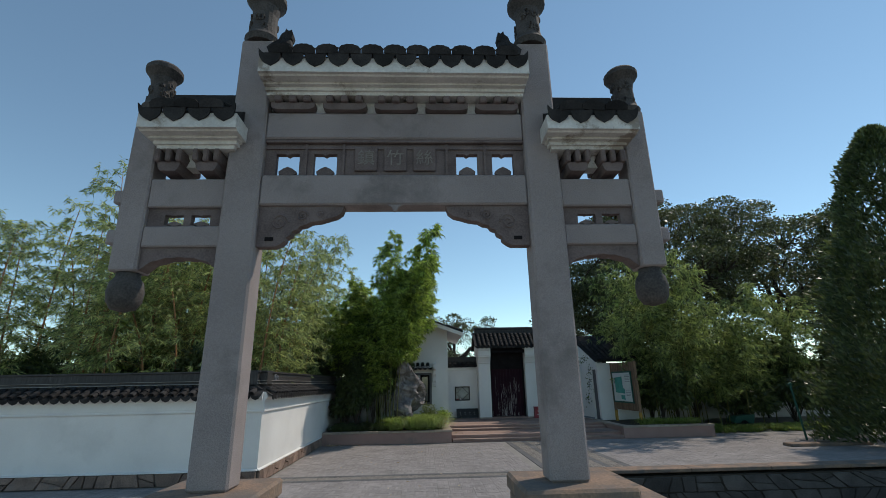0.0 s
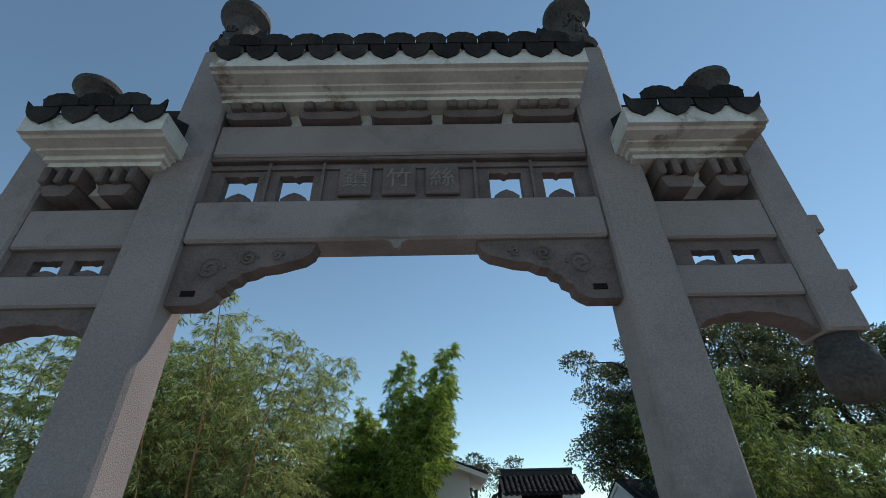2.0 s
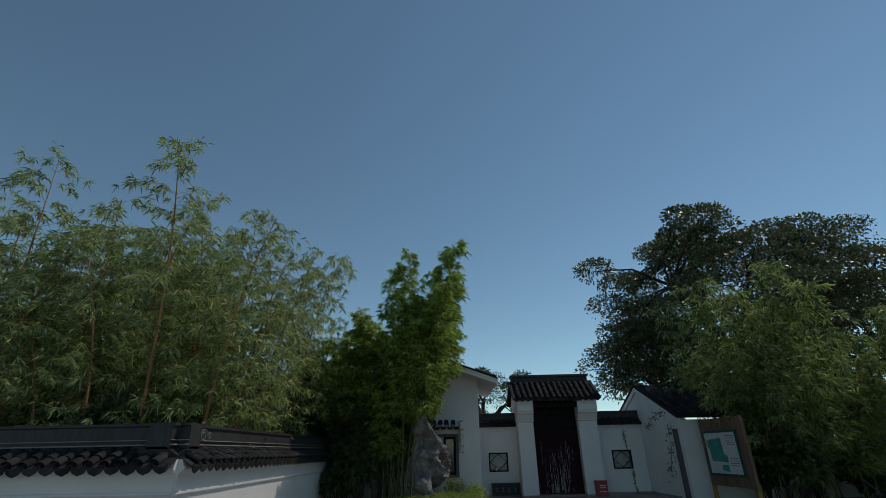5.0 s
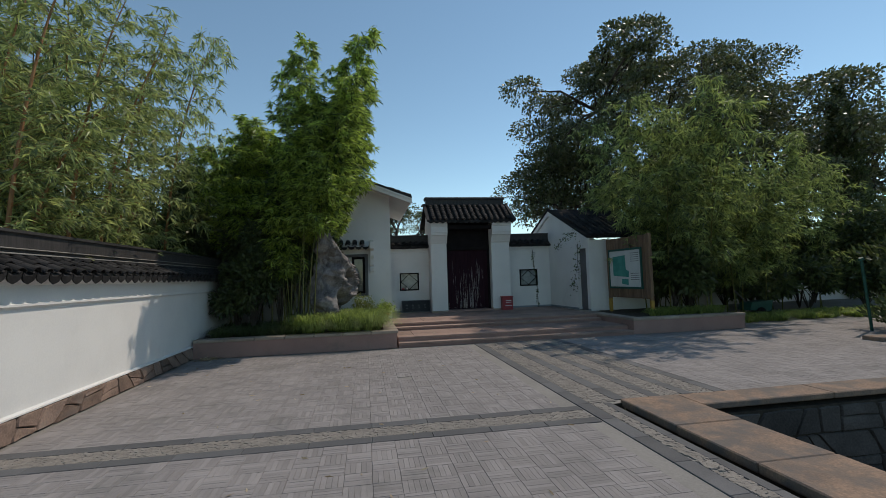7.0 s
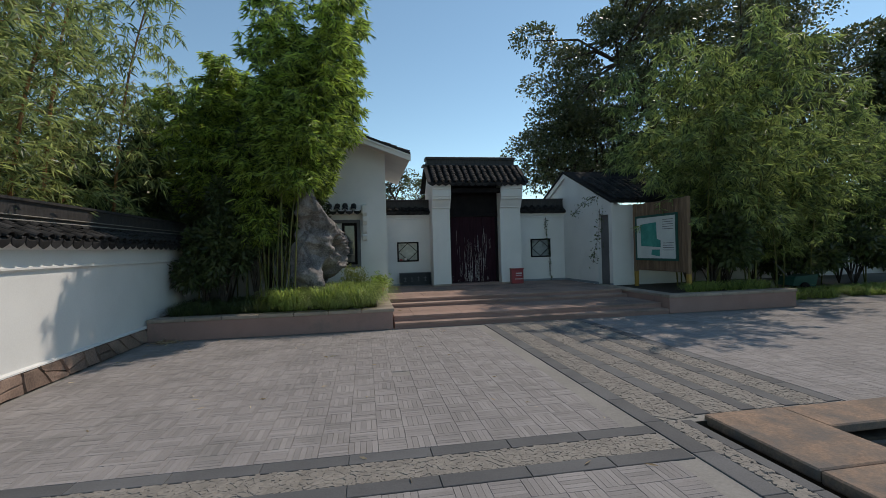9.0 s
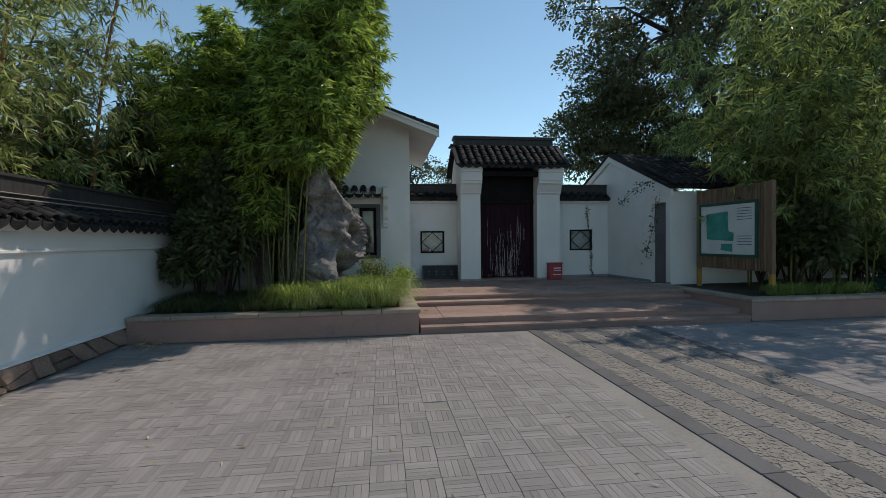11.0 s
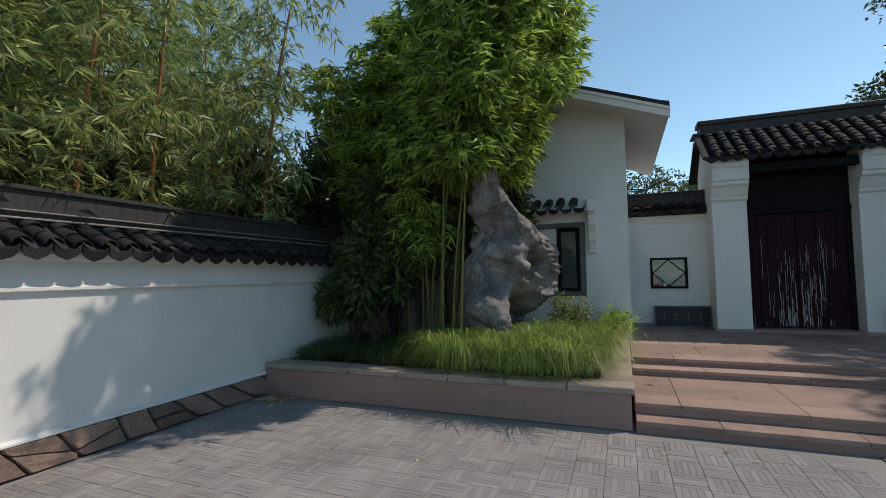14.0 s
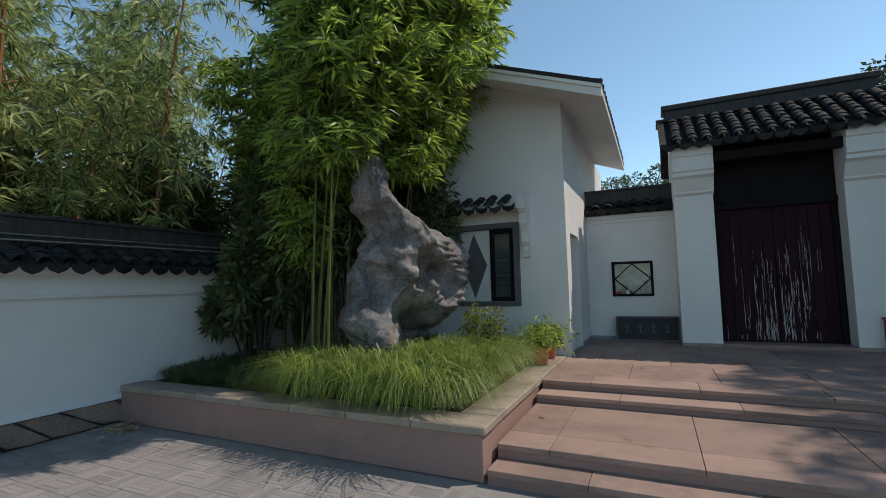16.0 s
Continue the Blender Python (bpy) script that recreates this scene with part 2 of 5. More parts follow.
class Geo:
    """Gathers vertices and faces of one mesh, in world metres."""

    def __init__(self):
        self.v, self.f = [], []

    def add(self, vs, fs):
        k = len(self.v)
        self.v += [tuple(p) for p in vs]
        self.f += [tuple(i + k for i in f) for f in fs]
        return self

    def box(self, x0, x1, y0, y1, z0, z1, c=0.0):
        """A box with chamfered edges."""
        if c <= 0:
            vs = [(x, y, z) for z in (z0, z1) for x, y in ((x0, y0), (x1, y0), (x1, y1), (x0, y1))]
            return self.add(vs, [(3, 2, 1, 0), (4, 5, 6, 7), (0, 1, 5, 4), (1, 2, 6, 5), (2, 3, 7, 6), (3, 0, 4, 7)])
        bm = bmesh.new()
        bmesh.ops.create_cube(bm, size=1, matrix=Matrix.LocRotScale(((x0 + x1) / 2, (y0 + y1) / 2, (z0 + z1) / 2), None, (x1 - x0, y1 - y0, z1 - z0)))
        bmesh.ops.bevel(bm, geom=bm.edges[:], offset=c, segments=1, profile=0.5, affect="EDGES")
        return self.bm(bm)

    def bm(self, bm):
        bm.verts.index_update()
        self.add([v.co[:] for v in bm.verts], [[v.index for v in f.verts] for f in bm.faces])
        bm.free()
        return self

    def prism(self, pts, a0, a1, axis="y"):
        """A closed outline swept along an axis; pts are (x, z) for y, (y, z) for x, (x, y) for z."""
        put = {"y": lambda p, a: (p[0], a, p[1]), "x": lambda p, a: (a, p[0], p[1]), "z": lambda p, a: (p[0], p[1], a)}[axis]
        n = len(pts)
        vs = [put(p, a) for a in (a0, a1) for p in pts]
        fs = [(i, (i + 1) % n, n + (i + 1) % n, n + i) for i in range(n)]
        return self.add(vs, fs + [tuple(range(n))[::-1], tuple(range(n, 2 * n))])

    def lathe(self, x, y, prof, seg=20):
        """A turned shape; prof: (radius, z) from below."""
        vs = [(x + r * math.cos(6.2832 * i / seg), y + r * math.sin(6.2832 * i / seg), z) for r, z in prof for i in range(seg)]
        fs = [(j * seg + i, j * seg + (i + 1) % seg, (j + 1) * seg + (i + 1) % seg, (j + 1) * seg + i) for j in range(len(prof) - 1) for i in range(seg)]
        return self.add(vs, fs + [tuple(range(seg))[::-1], tuple(range(len(vs) - seg, len(vs)))])

    def tube(self, pts, radii, seg=7):
        """A round limb along points, tapering."""
        pts = [Vector(p) for p in pts]
        vs, fs = [], []
        for i, p in enumerate(pts):
            d = (pts[min(i + 1, len(pts) - 1)] - pts[max(i - 1, 0)]).normalized()
            a = d.orthogonal().normalized() if i == 0 else (a - d * a.dot(d)).normalized()
            b = d.cross(a)
            vs += [p + (a * math.cos(6.2832 * k / seg) + b * math.sin(6.2832 * k / seg)) * radii[i] for k in range(seg)]
        for i in range(len(pts) - 1):
            fs += [(i * seg + k, i * seg + (k + 1) % seg, (i + 1) * seg + (k + 1) % seg, (i + 1) * seg + k) for k in range(seg)]
        return self.add(vs, fs + [tuple(range(seg))[::-1], tuple(range(len(vs) - seg, len(vs)))])

    def turn(self, m):
        self.v = [tuple(m @ Vector(p)) for p in self.v]
        return self

    def mesh(self, name, material, base=(0, 0, 0), smooth=False):
        me = bpy.data.meshes.new(name)
        bx, by, bz = base
        me.from_pydata([(x - bx, y - by, z - bz) for x, y, z in self.v], [], self.f)
        me.materials.append(material)
        if smooth:
            me.shade_smooth()
        return me


def thing(name, at, label, category, group="", kind=""):
    """An Empty at a thing's base, to hold its parts."""
    ob = new(name)
    ob.location = at
    ob.empty_display_size = 0.2
    BASE[ob] = Vector(at)
    return tagged(ob, label, category, group, kind)


def part(name, geo, material, parent, label="", smooth=False, kind=""):
    base = BASE[parent]
    ob = new(name, geo.mesh(name, material, base, smooth))
    ob.parent = parent
    BASE[ob] = base
    return tagged(ob, label, kind=kind)


def solid(name, geo, material, label="", category="", group="", kind="", smooth=False, at=None):
    """A top-level thing or a piece of the setting, of one mesh."""
    if at is None:
        a = np.array(geo.v)
        at = ((a[:, 0].min() + a[:, 0].max()) / 2, (a[:, 1].min() + a[:, 1].max()) / 2, a[:, 2].min())
    ob = new(name, geo.mesh(name, material, at, smooth))
    ob.location = at
    BASE[ob] = Vector(at)
    return tagged(ob, label, category, group, kind)


def piece(name, me, m, parent):
    """One of many alike pieces that share a mesh; m is its place in the world."""
    ob = new(name, me)
    ob.parent = parent
    ob.matrix_basis = Matrix.Translation(-BASE[parent]) @ m
    return ob


def np_mesh(name, verts, quads, material, smooth=False):
    me = bpy.data.meshes.new(name)
    me.from_pydata(verts.tolist(), [], quads.tolist())
    me.materials.append(material)
    if smooth:
        me.shade_smooth()
    return me


# ---- tiles ----
def arc_tile(r, length, thick, up=1, seg=8, taper=0.9):
    """A curved clay tile: along y, mouth at y = 0, back at y = -length, hump (up = 1) or trough (up = -1)."""
    g = Geo()
    vs = []
    for y, k in ((0, 1.0), (-length, taper)):
        for rr in (r * k, (r - thick) * k):
            for i in range(seg + 1):
                a = math.pi * i / seg
                vs.append((-rr * math.cos(a), y, up * rr * math.sin(a) * 0.8))
    n = seg + 1
    fs = []
    for i in range(seg):
        fs += [(i, i + 1, 2 * n + i + 1, 2 * n + i), (n + i + 1, n + i, 3 * n + i, 3 * n + i + 1), (i + 1, i, n + i, n + i + 1)]
    return g.add(vs, fs)


def drip_tile(w, h, t):
    """The hanging lip of a trough tile: a shield that comes to a soft point."""
    pts = [(-w / 2, 0.02), (-w / 2, -0.01)]
    for i in range(1, 10):
        a = math.pi * i / 10
        pts.append((-w / 2 * math.cos(a), -0.01 - h * math.sin(a) ** 0.8 * (1 + 0.12 * (i == 5))))
    pts += [(w / 2, -0.01), (w / 2, 0.02), (0.3 * w, -0.02), (-0.3 * w, -0.02)]
    return Geo().prism(pts, -t / 2, t / 2, "y")


def fan_tile(w, h, t):
    """The upright scalloped lip of a cover tile."""
    pts = [(-w / 2, -0.03)]
    for i in range(0, 13):
        a = math.pi * i / 12
        k = 1 + (0.06 if i % 2 else -0.02)
        pts.append((-w / 2 * math.cos(a) * k, h * math.sin(a) * k))
    pts.append((w / 2, -0.03))
    return Geo().prism(pts, -t / 2, t / 2, "y")


def tile_slope(parent, start, along, out, n, gap, rows, length, fall, drip=0.09, fan=0.0, r=None, jitter=0.012):
    """Rows of cover tiles down a slope, with drip lips along the eave. start: the first eave point; along: unit vector of
    the eave; out: unit vector away from the wall, level; fall: drop per metre of slope run."""
    r = r or gap * 0.36
    cover = arc_tile(r, length * 1.25, 0.014).mesh("cover_tile", TILE)
    lip = drip_tile(gap * 0.94, drip, 0.016).mesh("drip_tile", TILE)
    crest = fan_tile(gap * 0.98, fan, 0.018).mesh("fan_tile", TILE) if fan else None
    u, o = Vector(along), Vector(out)
    down = (o - Vector((0, 0, fall))).normalized()
    up = u.cross(down) * -1
    if up.z < 0:
        up = -up
    rng = random.Random(n * 7 + rows)
    for i in range(n):
        p = Vector(start) + u * gap * (i + 0.5)
        m = Matrix((u, o, Vector((0, 0, 1)))).transposed().to_4x4()
        piece("drip_tile", lip, Matrix.Translation(p + o * 0.01 + Vector((0, 0, rng.uniform(-1, 1) * jitter * 0.5))) @ m @ pose(0, 0, 0, -12, rng.uniform(-4, 4), 0), parent)
        if i == n - 1:
            break
        q = p + u * gap / 2
        if crest:
            piece("fan_tile", crest, Matrix.Translation(q + o * 0.02 + Vector((0, 0, 0.008))) @ m @ pose(0, 0, 0, -20, rng.uniform(-4, 4), 0), parent)
        mm = Matrix((u, down, up)).transposed().to_4x4()
        for j in range(rows):
            at = q - down * (length * j) + up * (0.012 + rng.uniform(0, jitter)) + u * rng.uniform(-1, 1) * jitter * 0.6
            piece("cover_tile", cover, Matrix.Translation(at) @ mm @ pose(0, 0, 0, 4, 0, rng.uniform(-3, 3)), parent)


# ---- leaves and plants ----
def leaf_quads(pos, direction, length, width, rng, curl=0.25):
    """Pointed leaves as folded quads: (n, 3) places and directions."""
    n = len(pos)
    d = direction / np.linalg.norm(direction, axis=1, keepdims=True)
    side = np.cross(d, rng.normal(size=(n, 3)))
    side /= np.linalg.norm(side, axis=1, keepdims=True) + 1e-9
    L = (length * rng.uniform(0.7, 1.25, n))[:, None]
    W = (width * rng.uniform(0.8, 1.2, n))[:, None]
    drop = np.array([0, 0, -1.0]) * L * curl
    v = np.stack([pos, pos + d * L * 0.42 + side * W / 2 + drop * 0.1, pos + d * L + drop, pos + d * L * 0.42 - side * W / 2 + drop * 0.1], 1).reshape(-1, 3)
    return v, np.arange(4 * n).reshape(-1, 4)


def bamboo_meshes(seed, height, lean, first=0.25, spread=0.9, tufts=7, per_tuft=8, leaf=0.13, wide=0.02, radius=0.022, nodes=26, whorl=2):
    """A bamboo: its culm, and its branches and leaves, both about the foot."""
    rng = np.random.default_rng(seed)
    az = 0.0
    bend = np.array([math.cos(az), math.sin(az)]) * lean

    def at(t):
        return np.array([*(bend * height * (0.25 * t + 0.75 * t ** 3)), height * (t - 0.12 * t ** 3 * min(1, lean * 3))])
    g = Geo()
    g2 = Geo()
    ts, rs = [0.0], [radius]
    for t in np.linspace(0.05, 0.8, 14):
        rr = radius * (1 - 0.8 * t) + 0.002
        ts += [t - 0.004, t, t + 0.004]
        rs += [rr, rr * 1.2, rr]
    g.tube([at(t) for t in ts + [0.9, 1.0]], rs + [radius * 0.28, radius * 0.18], 6)
    P, D = [], []
    for t in np.linspace(first, 0.99, nodes):
        c = at(t)
        for k in range(whorl if t < 0.93 else 2):
            a = rng.uniform(0, 6.28)
            reach = spread * (0.25 + 0.75 * math.sin(min(0.97, (t - first) / (1 - first) * 0.92 + 0.06) * math.pi) ** 0.7) * rng.uniform(0.6, 1.15)
            out = np.array([math.cos(a), math.sin(a), 0])
            tip = [c + out * reach * s + np.array([0, 0, reach * (0.75 * s - 0.65 * s * s)]) for s in (0, 0.35, 0.7, 1.0)]
            g2.tube(tip, [0.005, 0.004, 0.003, 0.0015], 3)
            for s in np.linspace(0.25, 1, tufts):
                b = c + out * reach * s + np.array([0, 0, reach * (0.75 * s - 0.65 * s * s)]) + rng.normal(0, 0.06, 3)
                for _ in range(per_tuft):
                    P.append(b + rng.normal(0, 0.018, 3))
                    D.append(out * rng.uniform(0.1, 0.9) + rng.normal(0, 0.6, 3) * np.array([1, 1, 0.7]) + np.array([0, 0, -0.3]))
    v, q = leaf_quads(np.array(P), np.array(D), leaf, wide, rng)
    return g, g2, v, q


def bamboo(seed, culm_mat, leaf_material, label, group, **kw):
    g, g2, v, q = bamboo_meshes(seed, **kw)
    ob = thing("bamboo", (0, 0, 0), label, "bamboo", group)
    part("culm", g, culm_mat, ob)
    part("branchwork", g2, culm_mat, ob, kind="stuff")
    lv = new("foliage", np_mesh("foliage", v, q, leaf_material))
    lv.parent = ob
    return ob


def broad_tree(name, at, seed, crown, radii, leaf_material, label, clumps=150, per=330, blob=1.05, leaf=0.2, wide=0.12, r0=0.35, fork=0.35, low=-0.7):
    """A spreading tree: trunk, limbs that fork to every clump of its crown, and the clumps' leaves. crown: the crown's
    centre above the foot; radii: its half extents."""
    rng = random.Random(seed)
    g = Geo()
    cz, (rx, ry, rz) = crown[2], radii
    centres = []
    tries = 0
    while len(centres) < clumps and tries < 20000:
        tries += 1
        d = Vector((rng.gauss(0, 1), rng.gauss(0, 1), rng.gauss(0.1, 1))).normalized()
        if d.z < low:
            continue
        lump = 1 + 0.34 * noise.noise(d * 2.4 + Vector((seed, 0, 0)))
        f = (rng.uniform(0.74, 1.0) if rng.random() < 0.85 else rng.uniform(0.45, 0.74)) * lump
        p = Vector((crown[0] + d.x * rx * f, crown[1] + d.y * ry * f, cz + d.z * rz * f * (1.0 if d.z > 0 else 0.8)))
        if all((p - q).length > blob * 0.75 for q in centres):
            centres.append(p)
    top = Vector((crown[0] * 0.3, crown[1] * 0.3, cz - rz * (1 - fork)))
    g.tube([(0, 0, 0), top * 0.5 + Vector((0.12, 0.05, 0)), top], [r0, r0 * 0.85, r0 * 0.72], 10)
    limbs = []
    for k in range(9):
        a = 6.2832 * k / 9 + rng.uniform(-0.3, 0.3)
        el = rng.choice((0.15, 0.5, 0.9))
        end = Vector((crown[0] + rx * 0.62 * math.cos(a) * (1.1 - el * 0.5), crown[1] + ry * 0.62 * math.sin(a) * (1.1 - el * 0.5), cz + rz * (el - 0.35)))
        pts = [top.lerp(end, t) + Vector((rng.uniform(-1, 1), rng.uniform(-1, 1), 0.9 * math.sin(t * 3.14))) * (0.35 if 0 < t < 1 else 0) for t in (0, 0.2, 0.4, 0.6, 0.8, 1)]
        g.tube(pts, [r0 * (0.55 - 0.09 * i) for i in range(6)], 7)
        limbs += pts[2:]
    for p in centres:
        q = min(limbs, key=lambda w: (w - p).length)
        m = q.lerp(p, 0.5) + Vector((rng.uniform(-0.3, 0.3), rng.uniform(-0.3, 0.3), rng.uniform(0, 0.4)))
        g.tube([q, m, p], [r0 * 0.16, r0 * 0.11, r0 * 0.04], 5)
    r = np.random.default_rng(seed)
    C = np.array([tuple(p) for p in centres])
    n = len(C)
    off = r.normal(size=(n * per, 3))
    off /= np.linalg.norm(off, axis=1, keepdims=True)
    off[:, 2] = np.where(r.uniform(size=n * per) < 0.65, np.abs(off[:, 2]), off[:, 2])
    rad = blob * r.uniform(0.35, 1.0, (n * per, 1)) ** 0.6 * np.repeat(r.uniform(0.65, 1.2, (n, 1)), per, 0)
    P = np.repeat(C, per, 0) + off * rad * np.array([1.1, 1.1, 0.62])
    v, q = leaf_quads(P, off * 0.6 + r.normal(0, 0.6, off.shape), leaf, wide, r, 0.1)
    ob = thing(name, at, label, "tree")
    BASE[ob] = Vector((0, 0, 0))
    part("trunk", g, BARK, ob, smooth=True)
    cr = new("crown", np_mesh("crown", v, q, leaf_material))
    cr.parent = ob
    return ob


def shrub(name, at, size, seed, leaf_material, label, count=6000, leaf=0.08, wide=0.03, category="shrub", lumps=22):
    """A bush: stems and a lumpy shell of leaves."""
    rng = np.random.default_rng(seed)
    sx, sy, sz = size
    C = rng.normal(size=(lumps, 3))
    C /= np.linalg.norm(C, axis=1, keepdims=True)
    C[:, 2] = np.abs(C[:, 2]) * 1.3 - 0.35
    C *= np.array([sx, sy, sz]) * 0.36 * rng.uniform(0.5, 1.15, (lumps, 1))
    C[:, 2] += sz * 0.5
    g = Geo()
    for c in C[::2]:
        g.tube([(0, 0, 0), (c[0] * 0.4, c[1] * 0.4, c[2] * 0.5), tuple(c)], [0.02, 0.012, 0.004], 4)
    per = count // lumps
    off = rng.normal(size=(lumps * per, 3))
    off /= np.linalg.norm(off, axis=1, keepdims=True)
    P = np.repeat(C, per, 0) + off * np.array([sx, sy, sz]) * 0.17 * rng.uniform(0.4, 1.1, (lumps * per, 1))
    P[:, 2] = np.maximum(P[:, 2], 0.03)
    v, q = leaf_quads(P, off + rng.normal(0, 0.6, off.shape), leaf, wide, rng, 0.15)
    ob = thing(name, at, label, category)
    BASE[ob] = Vector((0, 0, 0))
    part("branchwork", g, BARK, ob)
    cr = new("foliage", np_mesh("foliage", v, q, leaf_material))
    cr.parent = ob
    return ob


def blades(areas, seed, length, width, per=34):
    """Arching grass blades in tufts; areas: (x0, x1, y0, y1, z, tufts)."""
    rng = np.random.default_rng(seed)
    V, Q = [], []
    for x0, x1, y0, y1, z, n in areas:
        for _ in range(n):
            c = np.array([rng.uniform(x0, x1), rng.uniform(y0, y1), z])
            size = length * rng.uniform(0.6, 1.15)
            for _ in range(per):
                a, L = rng.uniform(0, 6.28), size * rng.uniform(0.6, 1.2)
                o = np.array([math.cos(a), math.sin(a), 0]) * rng.uniform(0.5, 1.15)
                s = np.array([-math.sin(a), math.cos(a), 0]) * width / 2
                k = len(V)
                root = c + np.array([rng.normal(0, 0.03), rng.normal(0, 0.03), 0])
                for t in (0, 0.4, 0.75, 1.0):
                    p = root + o * L * 0.8 * t + np.array([0, 0, L * (1.55 * t - 1.42 * t * t)])
                    w = s * (1.02 - t)
                    V += [p - w, p + w]
                Q += [(k + 2 * i, k + 2 * i + 1, k + 2 * i + 3, k + 2 * i + 2) for i in range(3)]
    return np.array(V), np.array(Q)


# ---- ground ----
def deck(y):
    """The height of the walk: a low hump at the archway, level in the court."""
    ys = (-400, -8, -2, 0, 1, 2, 3, 3.7, 4.5, 5.4, 6.3, 7.2, 8.0, 400)
    zs = (0.3, 0.36, 0.44, 0.48, 0.54, 0.57, 0.55, 0.48, 0.36, 0.22, 0.09, 0.02, 0.0, 0.0)
    return float(np.interp(y, ys, zs))


gx = [-400, -20, -4, 3.245, 3.4, 4.2, 16, 400]
gy = [-400, -8, -2, 0, 1, 2, 3, 3.7, 4.5, 5.4, 6.3, 7.2, 8.0, 11.2, 11.62, 30, 400]
g = Geo()
for i in range(len(gx) - 1):
    for j in range(len(gy) - 1):
        if (gx[i] == 4.2 and -2 <= gy[j] < 11.2) or (gx[i] == 3.245 and 8.0 <= gy[j] < 11.62):
            continue
        h0, h1 = deck(gy[j]) - 0.009, deck(gy[j + 1]) - 0.009
        g.add([(gx[i], gy[j], h0), (gx[i + 1], gy[j], h0), (gx[i + 1], gy[j + 1], h1), (gx[i], gy[j + 1], h1)], [(0, 1, 2, 3)])
ground = solid("ground", g, GROUND, "grey paved ground and sandy joints", "ground", kind="structure", at=(0, 0, 0))


def rough_block(rng, poly, depth):
    """A rubble stone over an outline of (x, z), pulled in for the joint, its face proud and uneven; y = 0 is the wall's face."""
    cx, cz = sum(p[0] for p in poly) / len(poly), sum(p[1] for p in poly) / len(poly)
    f = []
    for (x, z), (u, w) in zip(poly, poly[1:] + poly[:1]):
        k = rng.uniform(0.02, 0.1)
        f += [(x + (cx - x) * k, z + (cz - z) * k), ((x + u) / 2 + rng.uniform(-0.006, 0.006), (z + w) / 2 + rng.uniform(-0.006, 0.006))]
    pull = lambda p, d: (p[0] + (cx - p[0]) / max(1e-6, math.hypot(cx - p[0], cz - p[1])) * d, p[1] + (cz - p[1]) / max(1e-6, math.hypot(cx - p[0], cz - p[1])) * d)
    ring = [pull(p, 0.006) for p in f]
    face = [pull(p, 0.019) for p in f]
    n = len(f)
    vs = [(x, -rng.uniform(0.012, 0.026), z) for x, z in face] + [(x, 0.004, z) for x, z in ring] + [(x, depth, z) for x, z in ring]
    fs = [tuple(range(n))]
    for i in range(n):
        k = (i + 1) % n
        fs += [(n + i, n + k, k, i), (2 * n + i, 2 * n + k, n + k, n + i)]
    return Geo().add(vs, fs)


def rubble(parent, origin, yaw, length, height, seed, material, size=0.45):
    """Irregular stones with recessed joints between them."""
    rng = random.Random(seed)
    m = Matrix.Translation(origin) @ pose(0, 0, 0, 0, 0, yaw)
    rows = max(1, round(height / 0.3))
    hh = height / rows
    for r in range(rows):
        z0, z1 = r * hh, (r + 1) * hh
        low = high = 0.0
        while low < length - 0.03:
            w = rng.uniform(0.45, 1.4) * size
            b0, b1 = low + w + rng.uniform(-0.5, 0.5) * hh, high + w + rng.uniform(-0.5, 0.5) * hh
            b0, b1 = max(b0, low + 0.1), max(b1, high + 0.1)
            if length - min(b0, b1) < 0.22:
                b0 = b1 = length
            quad = [(low, z0), (b0, z0), (b1, z1), (high, z1)]
            if rng.random() < 0.42 and min(b0 - low, b1 - high) > 0.28:
                a, b = rng.uniform(0.2, 0.8), rng.uniform(0.2, 0.8)
                p, q = (low + (high - low) * a, z0 + hh * a), (b0 + (b1 - b0) * b, z0 + hh * b)
                polys = [[quad[0], quad[1], q, p], [p, q, quad[2], quad[3]]]
            else:
                polys = [quad]
            for poly in polys:
                piece("stone", rough_block(rng, poly, 0.05).mesh("stone", material), m, parent)
            low, high = b0, b1


solid("channel_floor", Geo().box(4.2, 16, -2, 11.2, -1.7, -1.5), SOIL, "dark silty floor of the sunken channel", "ground", kind="structure")
# sunken channel beside the walk, with its sandstone kerb
pit = solid("wall_channel_far", Geo().box(4.2, 16, 11.2, 11.6, -1.5, -0.11), SOIL, "dark mossy stone wall of a sunken channel", "retaining wall", kind="structure")
rubble(pit, (4.2, 11.19, -1.45), 0, 11.6, 1.32, 5, PITSTONE, 0.5)
pit2 = solid("wall_channel_side", Geo().box(3.7, 4.2, -2, 11.2, -1.5, -0.11), PITSTONE, "dark mossy stone wall of a sunken channel", "retaining wall", kind="structure")
solid("wall_channel_back", Geo().box(4.2, 16, -2.4, -2, -1.5, 0.4), MORTAR, "stone wall of a sunken channel", "retaining wall", kind="structure")
solid("wall_channel_end", Geo().box(16, 16.4, -2, 11.2, -1.5, 0.4), MORTAR, "stone wall of a sunken channel", "retaining wall", kind="structure")
kerb = thing("kerb", (3.8, 9.0, 0), "worn orange sandstone kerb along the sunken channel", "kerb", kind="structure")
for k, y0 in enumerate((4.6, 5.9, 7.2, 8.4, 9.6, 10.6)):
    y1 = (5.89, 7.19, 8.39, 9.59, 10.59, 11.66)[k]
    gk = Geo().box(3.385, 4.18, y0, y1, -0.06, 0.035, 0.012)
    gk.v = [(x, y, z + deck(y) + 0.004 * math.sin(9 * y + k)) for x, y, z in gk.v]
    part("kerb_stone", gk, ORANGE, kerb)
